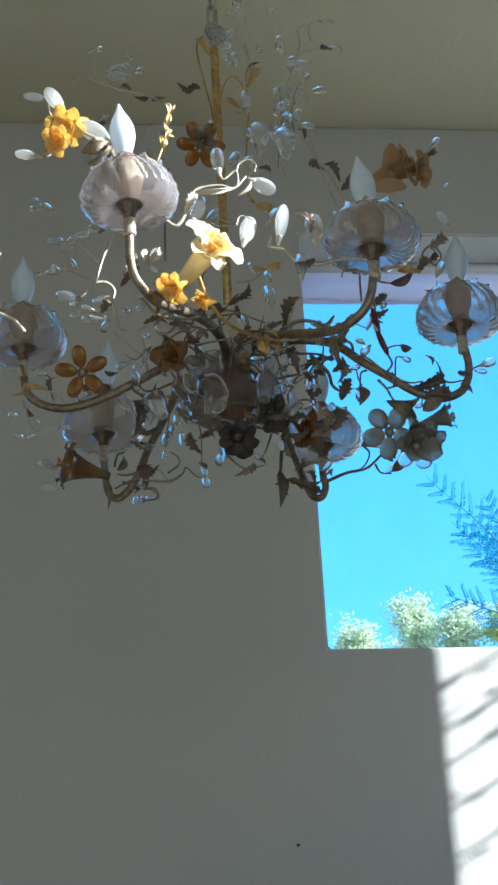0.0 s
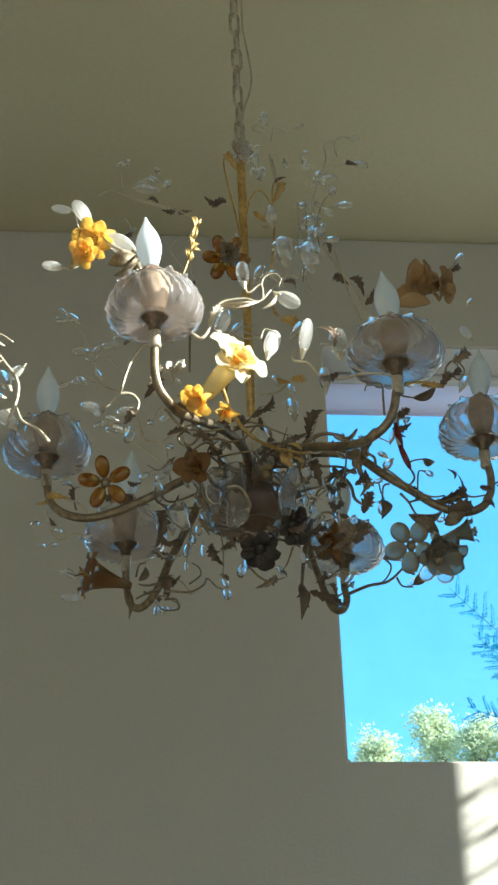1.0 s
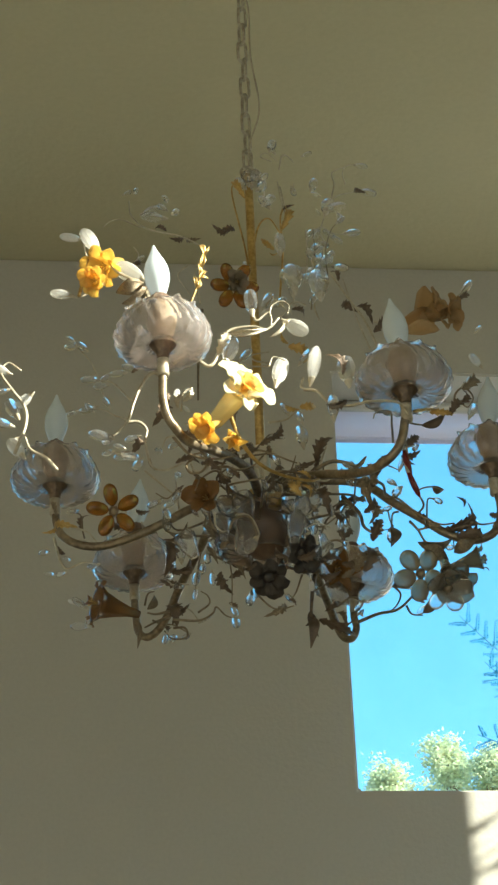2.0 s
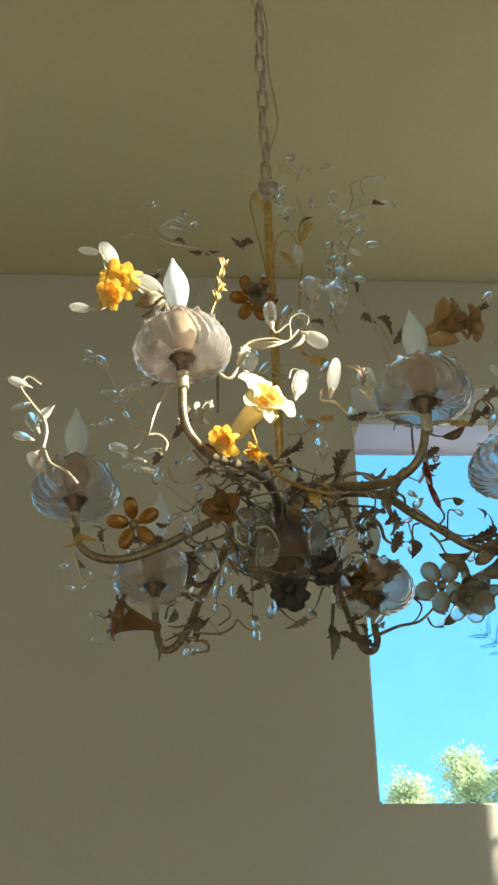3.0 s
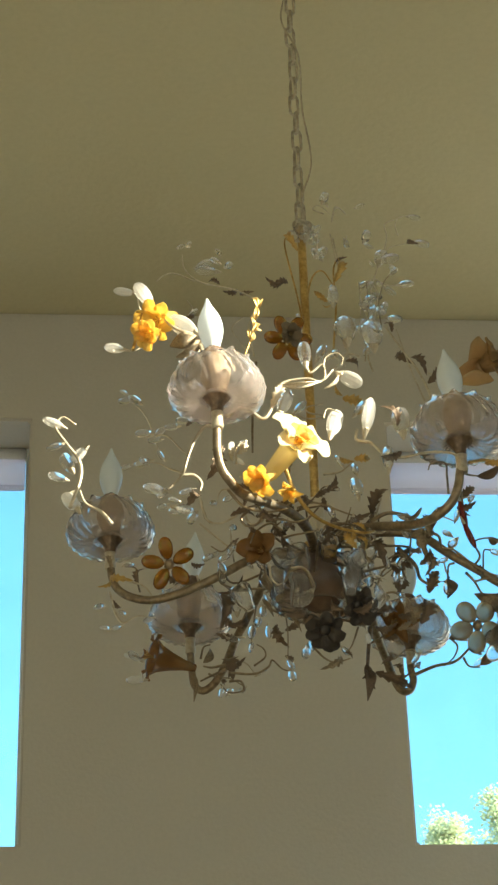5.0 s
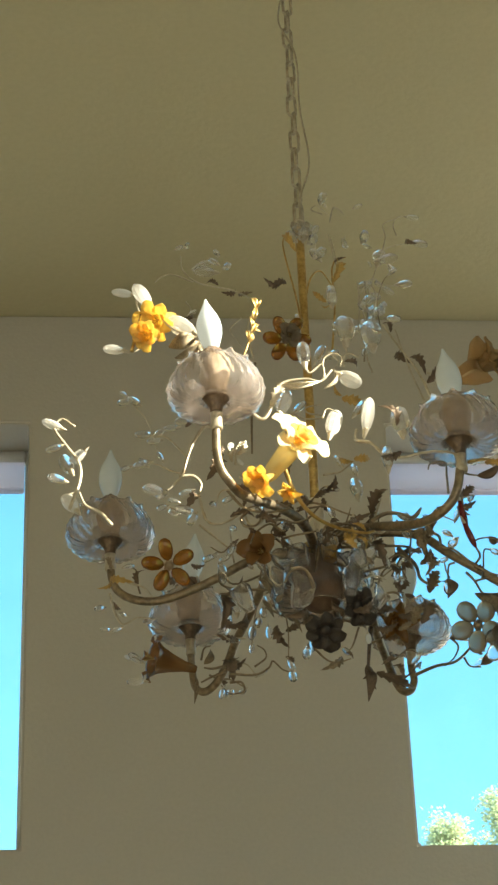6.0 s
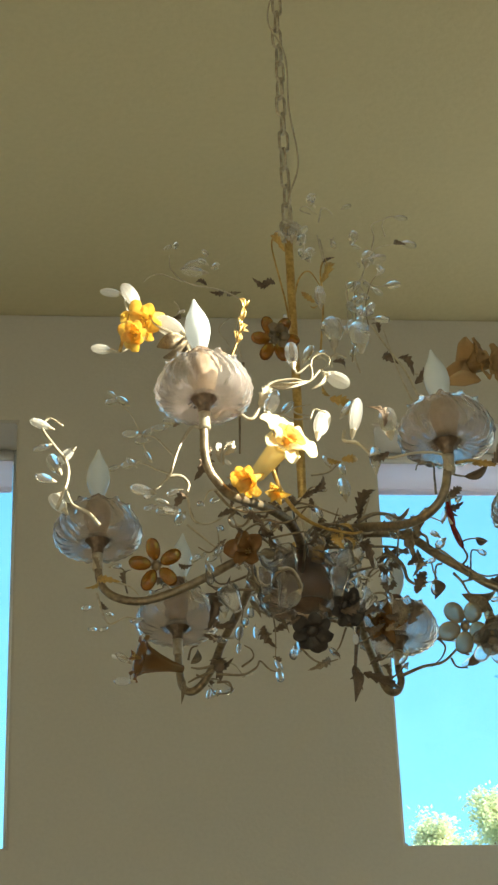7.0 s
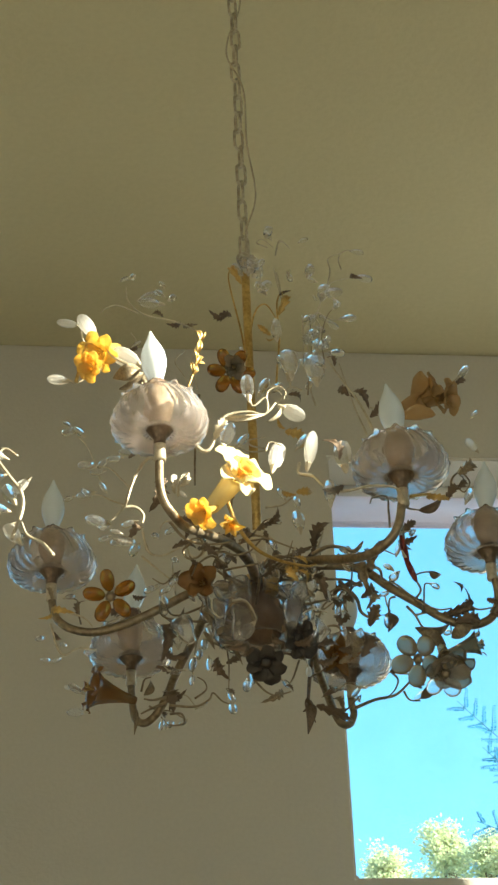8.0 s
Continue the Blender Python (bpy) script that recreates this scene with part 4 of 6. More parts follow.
v = vine([(0.147, 2.750, 3.121), (0.130, 2.750, 3.141), (0.112, 2.750, 3.161), (0.090, 2.750, 3.165)], 0.0018, SILVER_WIRE)
drop(v, (0.108, 2.750, 3.176), (0.092, 2.746, 3.160), -13, CRYSTAL, 1.00)
drop(v, (0.089, 2.750, 3.166), (0.062, 2.754, 3.169), 24, CRYSTAL, 1.00)
drop(v, (0.130, 2.750, 3.180), (0.108, 2.762, 3.184), 1, CRYSTAL, 1.00)
drop(v, (0.148, 2.750, 3.188), (0.125, 2.738, 3.185), -22, CRYSTAL, 1.00)
drop(v, (0.103, 2.750, 3.156), (0.081, 2.746, 3.150), 15, CRYSTAL, 1.00)
leaf(v, (0.141, 2.750, 3.180), (0.152, 2.754, 3.195), -2, LEAF_IRON, 1.00, LEAVES)
v = vine([(0.103, 2.850, 3.190), (0.084, 2.850, 3.253), (0.066, 2.850, 3.279), (0.048, 2.850, 3.295)], 0.0012, SILVER_WIRE)
drop(v, (0.073, 2.850, 3.283), (0.055, 2.862, 3.305), 29, CRYSTAL, 1.00)
drop(v, (0.057, 2.850, 3.290), (0.037, 2.838, 3.279), 6, CRYSTAL, 1.00)
drop(v, (0.052, 2.850, 3.301), (0.040, 2.846, 3.306), -17, CRYSTAL, 1.00)
v = vine([(0.154, 2.650, 3.004), (0.163, 2.650, 2.962), (0.182, 2.650, 2.953), (0.207, 2.650, 2.965), (0.220, 2.650, 2.982)], 0.0022, SILVER_WIRE)
leaf(v, (0.199, 2.650, 2.965), (0.237, 2.654, 2.970), -30, LEAF_IRON, 0.70, LEAVES)
leaf(v, (0.160, 2.650, 2.976), (0.169, 2.661, 2.958), 23, BRASS, 0.60, SLIM)
v = vine([(0.222, 2.680, 2.989), (0.229, 2.680, 2.970), (0.243, 2.680, 2.970), (0.252, 2.680, 2.984), (0.244, 2.680, 3.004), (0.257, 2.680, 3.013)], 0.0020, SILVER_WIRE)
leaf(v, (0.239, 2.680, 2.982), (0.276, 2.670, 2.977), -4, LEAF_IRON, 0.60, LEAVES)
v = vine([(0.161, 2.780, 3.023), (0.182, 2.780, 3.004), (0.203, 2.780, 2.985), (0.233, 2.780, 2.966)], 0.0020, SILVER_WIRE)
drop(v, (0.182, 2.780, 2.970), (0.164, 2.776, 2.958), 11, CRYSTAL, 1.00)
drop(v, (0.190, 2.780, 2.975), (0.178, 2.784, 2.967), -12, CRYSTAL, 1.00)
drop(v, (0.207, 2.780, 2.970), (0.191, 2.792, 2.967), 25, CRYSTAL, 1.00)
drop(v, (0.157, 2.780, 3.043), (0.143, 2.768, 3.017), 2, CRYSTAL, 1.00)
leaf(v, (0.147, 2.780, 2.955), (0.168, 2.777, 2.951), 21, LEAF_IRON, 1.00, LEAVES)
v = vine([(0.024, 2.820, 2.926), (0.032, 2.820, 2.893), (0.044, 2.820, 2.874), (0.067, 2.820, 2.885), (0.089, 2.820, 2.882)], 0.0022, SILVER_WIRE)
drop(v, (0.042, 2.820, 2.869), (0.027, 2.824, 2.864), 16, CRYSTAL, 1.00)
drop(v, (0.091, 2.820, 2.882), (0.075, 2.832, 2.882), -7, CRYSTAL, 1.00)
drop(v, (0.016, 2.820, 2.902), (0.001, 2.808, 2.894), -30, CRYSTAL, 1.00)
drop(v, (0.025, 2.820, 2.864), (0.010, 2.816, 2.864), 7, CRYSTAL, 1.00)
drop(v, (0.050, 2.820, 2.888), (0.038, 2.824, 2.895), -16, CRYSTAL, 1.00)
leaf(v, (0.029, 2.820, 2.912), (0.042, 2.831, 2.903), 19, LEAF_IRON, 1.00, LEAVES)
v = vine([(0.050, 2.800, 2.935), (0.075, 2.800, 2.926), (0.088, 2.800, 2.910)], 0.0018, SILVER_WIRE)
leaf(lamp, (0.024, 2.780, 2.929), (0.058, 2.770, 2.920), -8, GILT, 0.80, LEAVES)
leaf(lamp, (0.024, 2.780, 2.929), (0.007, 2.777, 2.911), -35, GILT, 0.80, LEAVES)
leaf(lamp, (0.026, 2.780, 2.944), (0.015, 2.784, 2.970), 18, BRASS, 0.70, LEAVES)

# upper vines round the stem
v = vine([(0.341, 2.770, 3.316), (0.331, 2.770, 3.427), (0.312, 2.770, 3.541), (0.317, 2.770, 3.570)], 0.0020, GILT)
leaf(v, (0.333, 2.770, 3.536), (0.314, 2.781, 3.582), -9, GILT, 0.60, LEAVES)
leaf(v, (0.305, 2.770, 3.471), (0.276, 2.760, 3.472), -36, LEAF_IRON, 1.00, LEAVES)
leaf(v, (0.314, 2.770, 3.471), (0.285, 2.767, 3.463), 17, LEAF_IRON, 1.00, LEAVES)
v = vine([(0.340, 2.800, 3.402), (0.355, 2.800, 3.494), (0.375, 2.800, 3.518), (0.393, 2.800, 3.489)], 0.0020, GILT)
drop(v, (0.392, 2.800, 3.455), (0.391, 2.804, 3.492), -20, CRYSTAL, 1.00)
drop(v, (0.376, 2.800, 3.541), (0.364, 2.812, 3.573), 17, CRYSTAL, 1.00)
drop(v, (0.344, 2.800, 3.403), (0.328, 2.788, 3.422), -6, CRYSTAL, 1.00)
leaf(v, (0.382, 2.800, 3.455), (0.359, 2.797, 3.475), -11, GILT, 0.80, LEAVES)
leaf(v, (0.387, 2.800, 3.449), (0.373, 2.804, 3.451), -38, GILT, 0.60, LEAVES)
v = vine([(0.391, 2.830, 3.379), (0.400, 2.830, 3.470), (0.399, 2.830, 3.540), (0.409, 2.830, 3.564), (0.424, 2.830, 3.569)], 0.0020, GILT)
leaf(v, (0.400, 2.830, 3.517), (0.407, 2.841, 3.572), 15, GILT, 0.70, LEAVES)
leaf(v, (0.404, 2.830, 3.558), (0.423, 2.820, 3.563), -12, LEAF_IRON, 0.60, LEAVES)
v = vine([(0.410, 2.850, 3.567), (0.404, 2.850, 3.602), (0.400, 2.850, 3.632)], 0.0013, SILVER_WIRE)
drop(v, (0.424, 2.850, 3.621), (0.429, 2.846, 3.600), -1, CRYSTAL, 1.00)
v = vine([(0.414, 2.800, 3.338), (0.408, 2.800, 3.371), (0.413, 2.800, 3.404)], 0.0016, SILVER_WIRE)
drop(v, (0.409, 2.800, 3.373), (0.417, 2.804, 3.428), -24, CRYSTAL, 1.10)
drop(v, (0.394, 2.800, 3.393), (0.399, 2.812, 3.423), 13, CRYSTAL, 1.00)
v = vine([(0.458, 2.850, 3.349), (0.451, 2.850, 3.382), (0.458, 2.850, 3.428), (0.447, 2.850, 3.485), (0.444, 2.850, 3.532)], 0.0018, SILVER_WIRE)
drop(v, (0.452, 2.850, 3.399), (0.473, 2.838, 3.432), -10, CRYSTAL, 1.10)
drop(v, (0.444, 2.850, 3.428), (0.449, 2.846, 3.454), 27, CRYSTAL, 1.00)
drop(v, (0.465, 2.850, 3.463), (0.486, 2.854, 3.483), 4, CRYSTAL, 1.00)
drop(v, (0.451, 2.850, 3.485), (0.469, 2.862, 3.512), -19, CRYSTAL, 1.00)
drop(v, (0.488, 2.850, 3.458), (0.512, 2.838, 3.448), 18, CRYSTAL, 1.00)
drop(v, (0.463, 2.850, 3.428), (0.434, 2.846, 3.436), -5, CRYSTAL, 1.00)
v = vine([(0.452, 2.880, 3.530), (0.474, 2.880, 3.560), (0.502, 2.880, 3.546), (0.542, 2.880, 3.554)], 0.0013, SILVER_WIRE)
drop(v, (0.517, 2.880, 3.548), (0.545, 2.884, 3.556), -28, CRYSTAL, 1.00)
drop(v, (0.492, 2.880, 3.543), (0.513, 2.892, 3.536), 9, CRYSTAL, 1.00)
drop(v, (0.472, 2.880, 3.530), (0.484, 2.868, 3.511), -14, CRYSTAL, 1.00)
drop(v, (0.464, 2.880, 3.554), (0.448, 2.876, 3.539), 23, CRYSTAL, 1.00)
drop(v, (0.476, 2.880, 3.507), (0.465, 2.884, 3.486), 0, CRYSTAL, 1.00)
v = vine([(0.470, 2.900, 3.544), (0.483, 2.900, 3.587), (0.494, 2.900, 3.617), (0.511, 2.900, 3.642), (0.552, 2.900, 3.654)], 0.0013, SILVER_WIRE)
drop(v, (0.489, 2.900, 3.605), (0.500, 2.912, 3.645), -23, CRYSTAL, 1.20)
drop(v, (0.554, 2.900, 3.654), (0.579, 2.888, 3.640), 14, CRYSTAL, 1.00)
drop(v, (0.509, 2.900, 3.606), (0.517, 2.896, 3.585), -9, CRYSTAL, 1.00)
drop(v, (0.474, 2.900, 3.611), (0.479, 2.904, 3.602), 28, CRYSTAL, 1.00)
drop(v, (0.466, 2.900, 3.653), (0.477, 2.912, 3.687), 5, CRYSTAL, 1.00)
leaf(v, (0.542, 2.900, 3.656), (0.560, 2.890, 3.644), 8, LEAF_IRON, 1.00, LEAVES)
v = vine([(0.531, 2.920, 3.683), (0.527, 2.920, 3.707), (0.537, 2.920, 3.725), (0.554, 2.920, 3.727)], 0.0011, SILVER_WIRE)
drop(v, (0.551, 2.920, 3.726), (0.573, 2.916, 3.719), 19, CRYSTAL, 1.00)
drop(v, (0.484, 2.920, 3.656), (0.470, 2.924, 3.665), -4, CRYSTAL, 1.00)
v = vine([(0.392, 2.850, 3.675), (0.373, 2.850, 3.684), (0.383, 2.850, 3.693), (0.402, 2.850, 3.675)], 0.0012, SILVER_WIRE)
drop(v, (0.390, 2.850, 3.699), (0.399, 2.862, 3.731), -27, CRYSTAL, 1.00)
drop(v, (0.447, 2.850, 3.689), (0.461, 2.838, 3.688), 10, CRYSTAL, 1.00)
drop(v, (0.398, 2.850, 3.693), (0.388, 2.846, 3.711), -13, CRYSTAL, 1.00)
v = vine([(0.407, 2.850, 3.669), (0.410, 2.850, 3.688), (0.417, 2.850, 3.690), (0.429, 2.850, 3.679)], 0.0012, SILVER_WIRE)
v = vine([(0.346, 2.790, 3.592), (0.354, 2.790, 3.602), (0.367, 2.790, 3.581), (0.368, 2.790, 3.545)], 0.0016, SILVER_WIRE)
drop(v, (0.339, 2.790, 3.582), (0.335, 2.794, 3.606), 24, CRYSTAL, 1.20)
drop(v, (0.353, 2.790, 3.580), (0.360, 2.802, 3.619), 1, CRYSTAL, 1.20)
drop(v, (0.363, 2.790, 3.586), (0.374, 2.778, 3.596), -22, CRYSTAL, 1.20)
drop(v, (0.348, 2.790, 3.574), (0.349, 2.786, 3.601), 15, CRYSTAL, 1.30)
drop(v, (0.366, 2.790, 3.539), (0.386, 2.794, 3.561), -8, CRYSTAL, 1.20)
v = vine([(0.490, 2.520, 3.088), (0.481, 2.565, 3.166), (0.466, 2.610, 3.236), (0.454, 2.655, 3.302), (0.456, 2.700, 3.343)], 0.0022, SILVER_WIRE)
drop(v, (0.452, 2.700, 3.327), (0.441, 2.712, 3.346), 29, CRYSTAL, 1.00)
leaf(v, (0.472, 2.700, 3.285), (0.498, 2.690, 3.263), 4, LEAF_IRON, 1.00, LEAVES)
leaf(v, (0.495, 2.700, 3.280), (0.519, 2.697, 3.250), -23, LEAF_IRON, 1.00, LEAVES)
leaf(v, (0.468, 2.700, 3.328), (0.458, 2.704, 3.350), 30, LEAF_IRON, 1.00, LEAVES)
v = vine([(0.483, 2.550, 3.107), (0.478, 2.615, 3.203), (0.472, 2.680, 3.320)], 0.0016, SILVER_WIRE)
v = vine([(0.493, 2.560, 3.161), (0.501, 2.560, 3.158), (0.503, 2.560, 3.148)], 0.0016, SILVER_WIRE)
leaf(v, (0.492, 2.560, 3.143), (0.510, 2.571, 3.175), 3, LEAF_IRON, 1.00, LEAVES)
v = vine([(0.626, 2.620, 3.236), (0.641, 2.620, 3.252), (0.656, 2.620, 3.270)], 0.0014, SILVER_WIRE)
drop(v, (0.647, 2.620, 3.255), (0.661, 2.608, 3.273), -26, CRYSTAL, 1.00)
drop(v, (0.661, 2.620, 3.185), (0.670, 2.616, 3.195), 11, CRYSTAL, 1.00)
leaf(v, (0.640, 2.620, 3.245), (0.658, 2.624, 3.263), 2, LEAF_IRON, 1.00, LEAVES)
v = vine([(0.252, 2.750, 3.312), (0.245, 2.760, 3.373), (0.261, 2.770, 3.425), (0.253, 2.780, 3.448), (0.222, 2.790, 3.471), (0.171, 2.800, 3.491), (0.146, 2.810, 3.524), (0.143, 2.820, 3.560)], 0.0018, SILVER_WIRE)
drop(v, (0.151, 2.820, 3.578), (0.159, 2.832, 3.595), 25, CRYSTAL, 1.00)
drop(v, (0.166, 2.820, 3.535), (0.194, 2.808, 3.541), 2, CRYSTAL, 1.00)
drop(v, (0.201, 2.820, 3.527), (0.163, 2.816, 3.528), -21, CRYSTAL, 1.00)
drop(v, (0.206, 2.820, 3.544), (0.192, 2.824, 3.559), 16, CRYSTAL, 1.00)
drop(v, (0.215, 2.820, 3.536), (0.228, 2.832, 3.554), -7, CRYSTAL, 1.00)
leaf(v, (0.238, 2.820, 3.481), (0.261, 2.810, 3.481), 0, BRASS, 0.80, LEAVES)
leaf(v, (0.234, 2.820, 3.491), (0.210, 2.817, 3.484), -27, LEAF_IRON, 1.00, LEAVES)
leaf(v, (0.205, 2.820, 3.501), (0.185, 2.824, 3.510), 26, LEAF_IRON, 1.00, LEAVES)
v = vine([(0.163, 2.830, 3.514), (0.130, 2.830, 3.529), (0.111, 2.830, 3.524), (0.100, 2.830, 3.513)], 0.0014, SILVER_WIRE)
drop(v, (0.207, 2.830, 3.569), (0.203, 2.842, 3.590), 21, CRYSTAL, 1.00)
drop(v, (0.135, 2.830, 3.581), (0.147, 2.818, 3.580), -2, CRYSTAL, 1.00)
v = vine([(0.217, 2.530, 3.166), (0.229, 2.530, 3.202), (0.235, 2.530, 3.233)], 0.0018, GILT)
leaf(v, (0.225, 2.530, 3.191), (0.233, 2.527, 3.210), 25, GILT, 0.70, SLIM)
leaf(v, (0.226, 2.530, 3.197), (0.224, 2.534, 3.219), -2, GILT, 0.70, SLIM)
leaf(v, (0.230, 2.530, 3.207), (0.245, 2.540, 3.233), -29, GILT, 0.70, SLIM)
leaf(v, (0.231, 2.530, 3.217), (0.229, 2.521, 3.233), 24, GILT, 0.80, SLIM)
leaf(v, (0.233, 2.530, 3.227), (0.239, 2.527, 3.256), -3, GILT, 0.80, SLIM)
leaf(v, (0.231, 2.530, 3.212), (0.246, 2.534, 3.215), -30, GILT, 0.70, SLIM)
leaf(v, (0.239, 2.530, 3.253), (0.231, 2.540, 3.280), 23, GILT, 0.80, SLIM)
leaf(v, (0.240, 2.530, 3.253), (0.247, 2.521, 3.264), -4, GILT, 0.70, SLIM)
v = vine([(0.244, 2.850, 3.456), (0.225, 2.850, 3.433), (0.239, 2.850, 3.405), (0.252, 2.850, 3.377)], 0.0012, SILVER_WIRE)
v = vine([(0.165, 2.800, 3.375), (0.149, 2.800, 3.414), (0.157, 2.800, 3.437), (0.149, 2.800, 3.453)], 0.0012, SILVER_WIRE)
drop(v, (0.152, 2.800, 3.425), (0.166, 2.796, 3.434), -29, CRYSTAL, 1.00)
leaf(v, (0.145, 2.800, 3.419), (0.161, 2.804, 3.432), 22, LEAF_IRON, 1.00, LEAVES)

# middle leaves and vines
leaf(lamp, (0.380, 2.680, 3.191), (0.416, 2.691, 3.185), -5, GILT, 1.10, LEAVES)
leaf(lamp, (0.380, 2.680, 3.196), (0.367, 2.670, 3.210), -32, GILT, 0.80, LEAVES)
leaf(lamp, (0.373, 2.700, 3.096), (0.394, 2.697, 3.087), 21, GILT, 1.00, LEAVES)
leaf(lamp, (0.395, 2.700, 3.094), (0.422, 2.704, 3.097), -6, GILT, 1.20, LEAVES)
leaf(lamp, (0.391, 2.700, 3.272), (0.414, 2.711, 3.267), -33, LEAF_IRON, 1.00, LEAVES)
v = vine([(0.346, 2.700, 3.066), (0.372, 2.700, 3.071), (0.390, 2.700, 3.086)], 0.0020, SILVER_WIRE)
leaf(v, (0.345, 2.700, 3.036), (0.366, 2.690, 3.060), 20, LEAF_IRON, 1.00, LEAVES)
leaf(v, (0.332, 2.700, 3.026), (0.352, 2.697, 3.039), -7, LEAF_IRON, 1.00, LEAVES)
leaf(v, (0.350, 2.700, 3.002), (0.340, 2.704, 2.960), -34, LEAF_IRON, 1.00, LEAVES)
leaf(v, (0.344, 2.700, 3.026), (0.353, 2.711, 3.005), 19, LEAF_IRON, 1.00, LEAVES)
leaf(v, (0.287, 2.700, 3.094), (0.293, 2.690, 3.059), -8, BRASS, 1.00, LEAVES)
v = vine([(0.392, 2.750, 2.996), (0.423, 2.750, 3.011), (0.438, 2.750, 3.046), (0.444, 2.750, 3.071)], 0.0026, SILVER_WIRE)
drop(v, (0.384, 2.750, 3.110), (0.373, 2.746, 3.128), -5, CRYSTAL, 1.00)
drop(v, (0.405, 2.750, 3.095), (0.400, 2.754, 3.118), -28, CRYSTAL, 1.00)
drop(v, (0.405, 2.750, 3.055), (0.403, 2.762, 3.097), 9, CRYSTAL, 1.00)
leaf(v, (0.424, 2.750, 3.026), (0.449, 2.740, 3.068), -36, LEAF_IRON, 1.00, LEAVES)
v = vine([(0.270, 2.550, 2.996), (0.287, 2.570, 2.961), (0.313, 2.590, 2.936), (0.347, 2.610, 2.927), (0.391, 2.630, 2.928), (0.411, 2.650, 2.942)], 0.0035, GILT)
leaf(v, (0.398, 2.650, 2.942), (0.378, 2.647, 2.954), 17, GILT, 0.70, LEAVES)
leaf(v, (0.383, 2.650, 2.913), (0.365, 2.654, 2.943), -10, GILT, 0.90, LEAVES)
leaf(v, (0.385, 2.650, 2.932), (0.398, 2.661, 2.915), -37, GILT, 0.90, LEAVES)
leaf(v, (0.372, 2.650, 2.922), (0.377, 2.640, 2.945), 16, GILT, 0.90, LEAVES)
leaf(lamp, (0.413, 2.700, 2.950), (0.432, 2.697, 2.909), -11, LEAF_IRON, 1.00, LEAVES)
leaf(lamp, (0.409, 2.700, 2.954), (0.392, 2.704, 2.942), -38, BRASS, 1.00, LEAVES)
leaf(lamp, (0.404, 2.700, 2.926), (0.417, 2.711, 2.918), 15, BRASS, 1.00, LEAVES)
v = vine([(0.337, 2.600, 3.105), (0.312, 2.600, 3.104), (0.287, 2.600, 3.114), (0.278, 2.600, 3.084)], 0.0014, SILVER_WIRE)
drop(v, (0.295, 2.600, 3.114), (0.312, 2.588, 3.127), -18, CRYSTAL, 1.00)
v = vine([(0.344, 2.650, 3.141), (0.323, 2.650, 3.145), (0.320, 2.650, 3.155), (0.345, 2.650, 3.161)], 0.0016, SILVER_WIRE)
v = vine([(0.268, 2.900, 3.399), (0.260, 2.900, 3.309), (0.257, 2.900, 3.222)], 0.0030, BRASS)
v = vine([(0.199, 2.520, 2.978), (0.202, 2.520, 3.006), (0.216, 2.520, 3.017)], 0.0020, SILVER_WIRE)
drop(v, (0.201, 2.520, 2.987), (0.211, 2.516, 2.975), 19, LIT_CRYSTAL, 0.80)
drop(v, (0.191, 2.520, 3.001), (0.196, 2.524, 3.017), -4, LIT_CRYSTAL, 1.00)
drop(v, (0.208, 2.520, 3.006), (0.214, 2.532, 3.024), -27, LIT_CRYSTAL, 1.00)
leaf(v, (0.195, 2.520, 2.982), (0.203, 2.510, 3.004), -40, SILVER_WIRE, 1.00, LEAVES)
leaf(v, (0.202, 2.520, 2.994), (0.216, 2.517, 3.015), 13, SILVER_WIRE, 1.00, LEAVES)
leaf(v, (0.173, 2.520, 2.996), (0.161, 2.524, 2.956), -14, LEAF_IRON, 1.30, LEAVES)
leaf(v, (0.179, 2.520, 2.986), (0.168, 2.531, 3.011), 39, LEAF_IRON, 1.00, LEAVES)

# vines over the window
v = vine([(0.413, 2.700, 2.983), (0.429, 2.700, 2.996), (0.451, 2.700, 3.000), (0.473, 2.700, 2.989), (0.486, 2.700, 2.997), (0.492, 2.700, 3.009)], 0.0026, BRASS)
v = vine([(0.483, 2.600, 2.930), (0.495, 2.600, 2.949), (0.518, 2.600, 2.961), (0.536, 2.600, 2.978)], 0.0026, BRASS)
leaf(v, (0.526, 2.600, 2.954), (0.554, 2.590, 2.958), 12, LEAF_IRON, 1.00, LEAVES)
leaf(v, (0.531, 2.600, 2.968), (0.556, 2.597, 2.989), -15, LEAF_IRON, 1.00, LEAVES)
leaf(v, (0.532, 2.600, 2.959), (0.545, 2.604, 2.942), 38, BRASS, 1.00, LEAVES)
v = vine([(0.505, 2.750, 2.997), (0.524, 2.750, 2.988), (0.528, 2.750, 2.968), (0.546, 2.750, 2.964), (0.579, 2.750, 2.935), (0.608, 2.750, 2.921), (0.630, 2.750, 2.923)], 0.0024, BRASS)
drop(v, (0.544, 2.750, 2.988), (0.534, 2.762, 3.004), 29, CRYSTAL, 1.00)
drop(v, (0.552, 2.750, 2.983), (0.536, 2.738, 2.962), 6, CRYSTAL, 1.00)
drop(v, (0.518, 2.750, 2.939), (0.501, 2.746, 2.945), -17, CRYSTAL, 1.00)
drop(v, (0.521, 2.750, 2.944), (0.537, 2.754, 2.951), 20, CRYSTAL, 1.00)
leaf(v, (0.508, 2.750, 2.983), (0.516, 2.761, 3.033), -17, LEAF_IRON, 1.00, LEAVES)
leaf(v, (0.504, 2.750, 3.002), (0.502, 2.740, 2.943), 36, BRASS, 0.90, LEAVES)
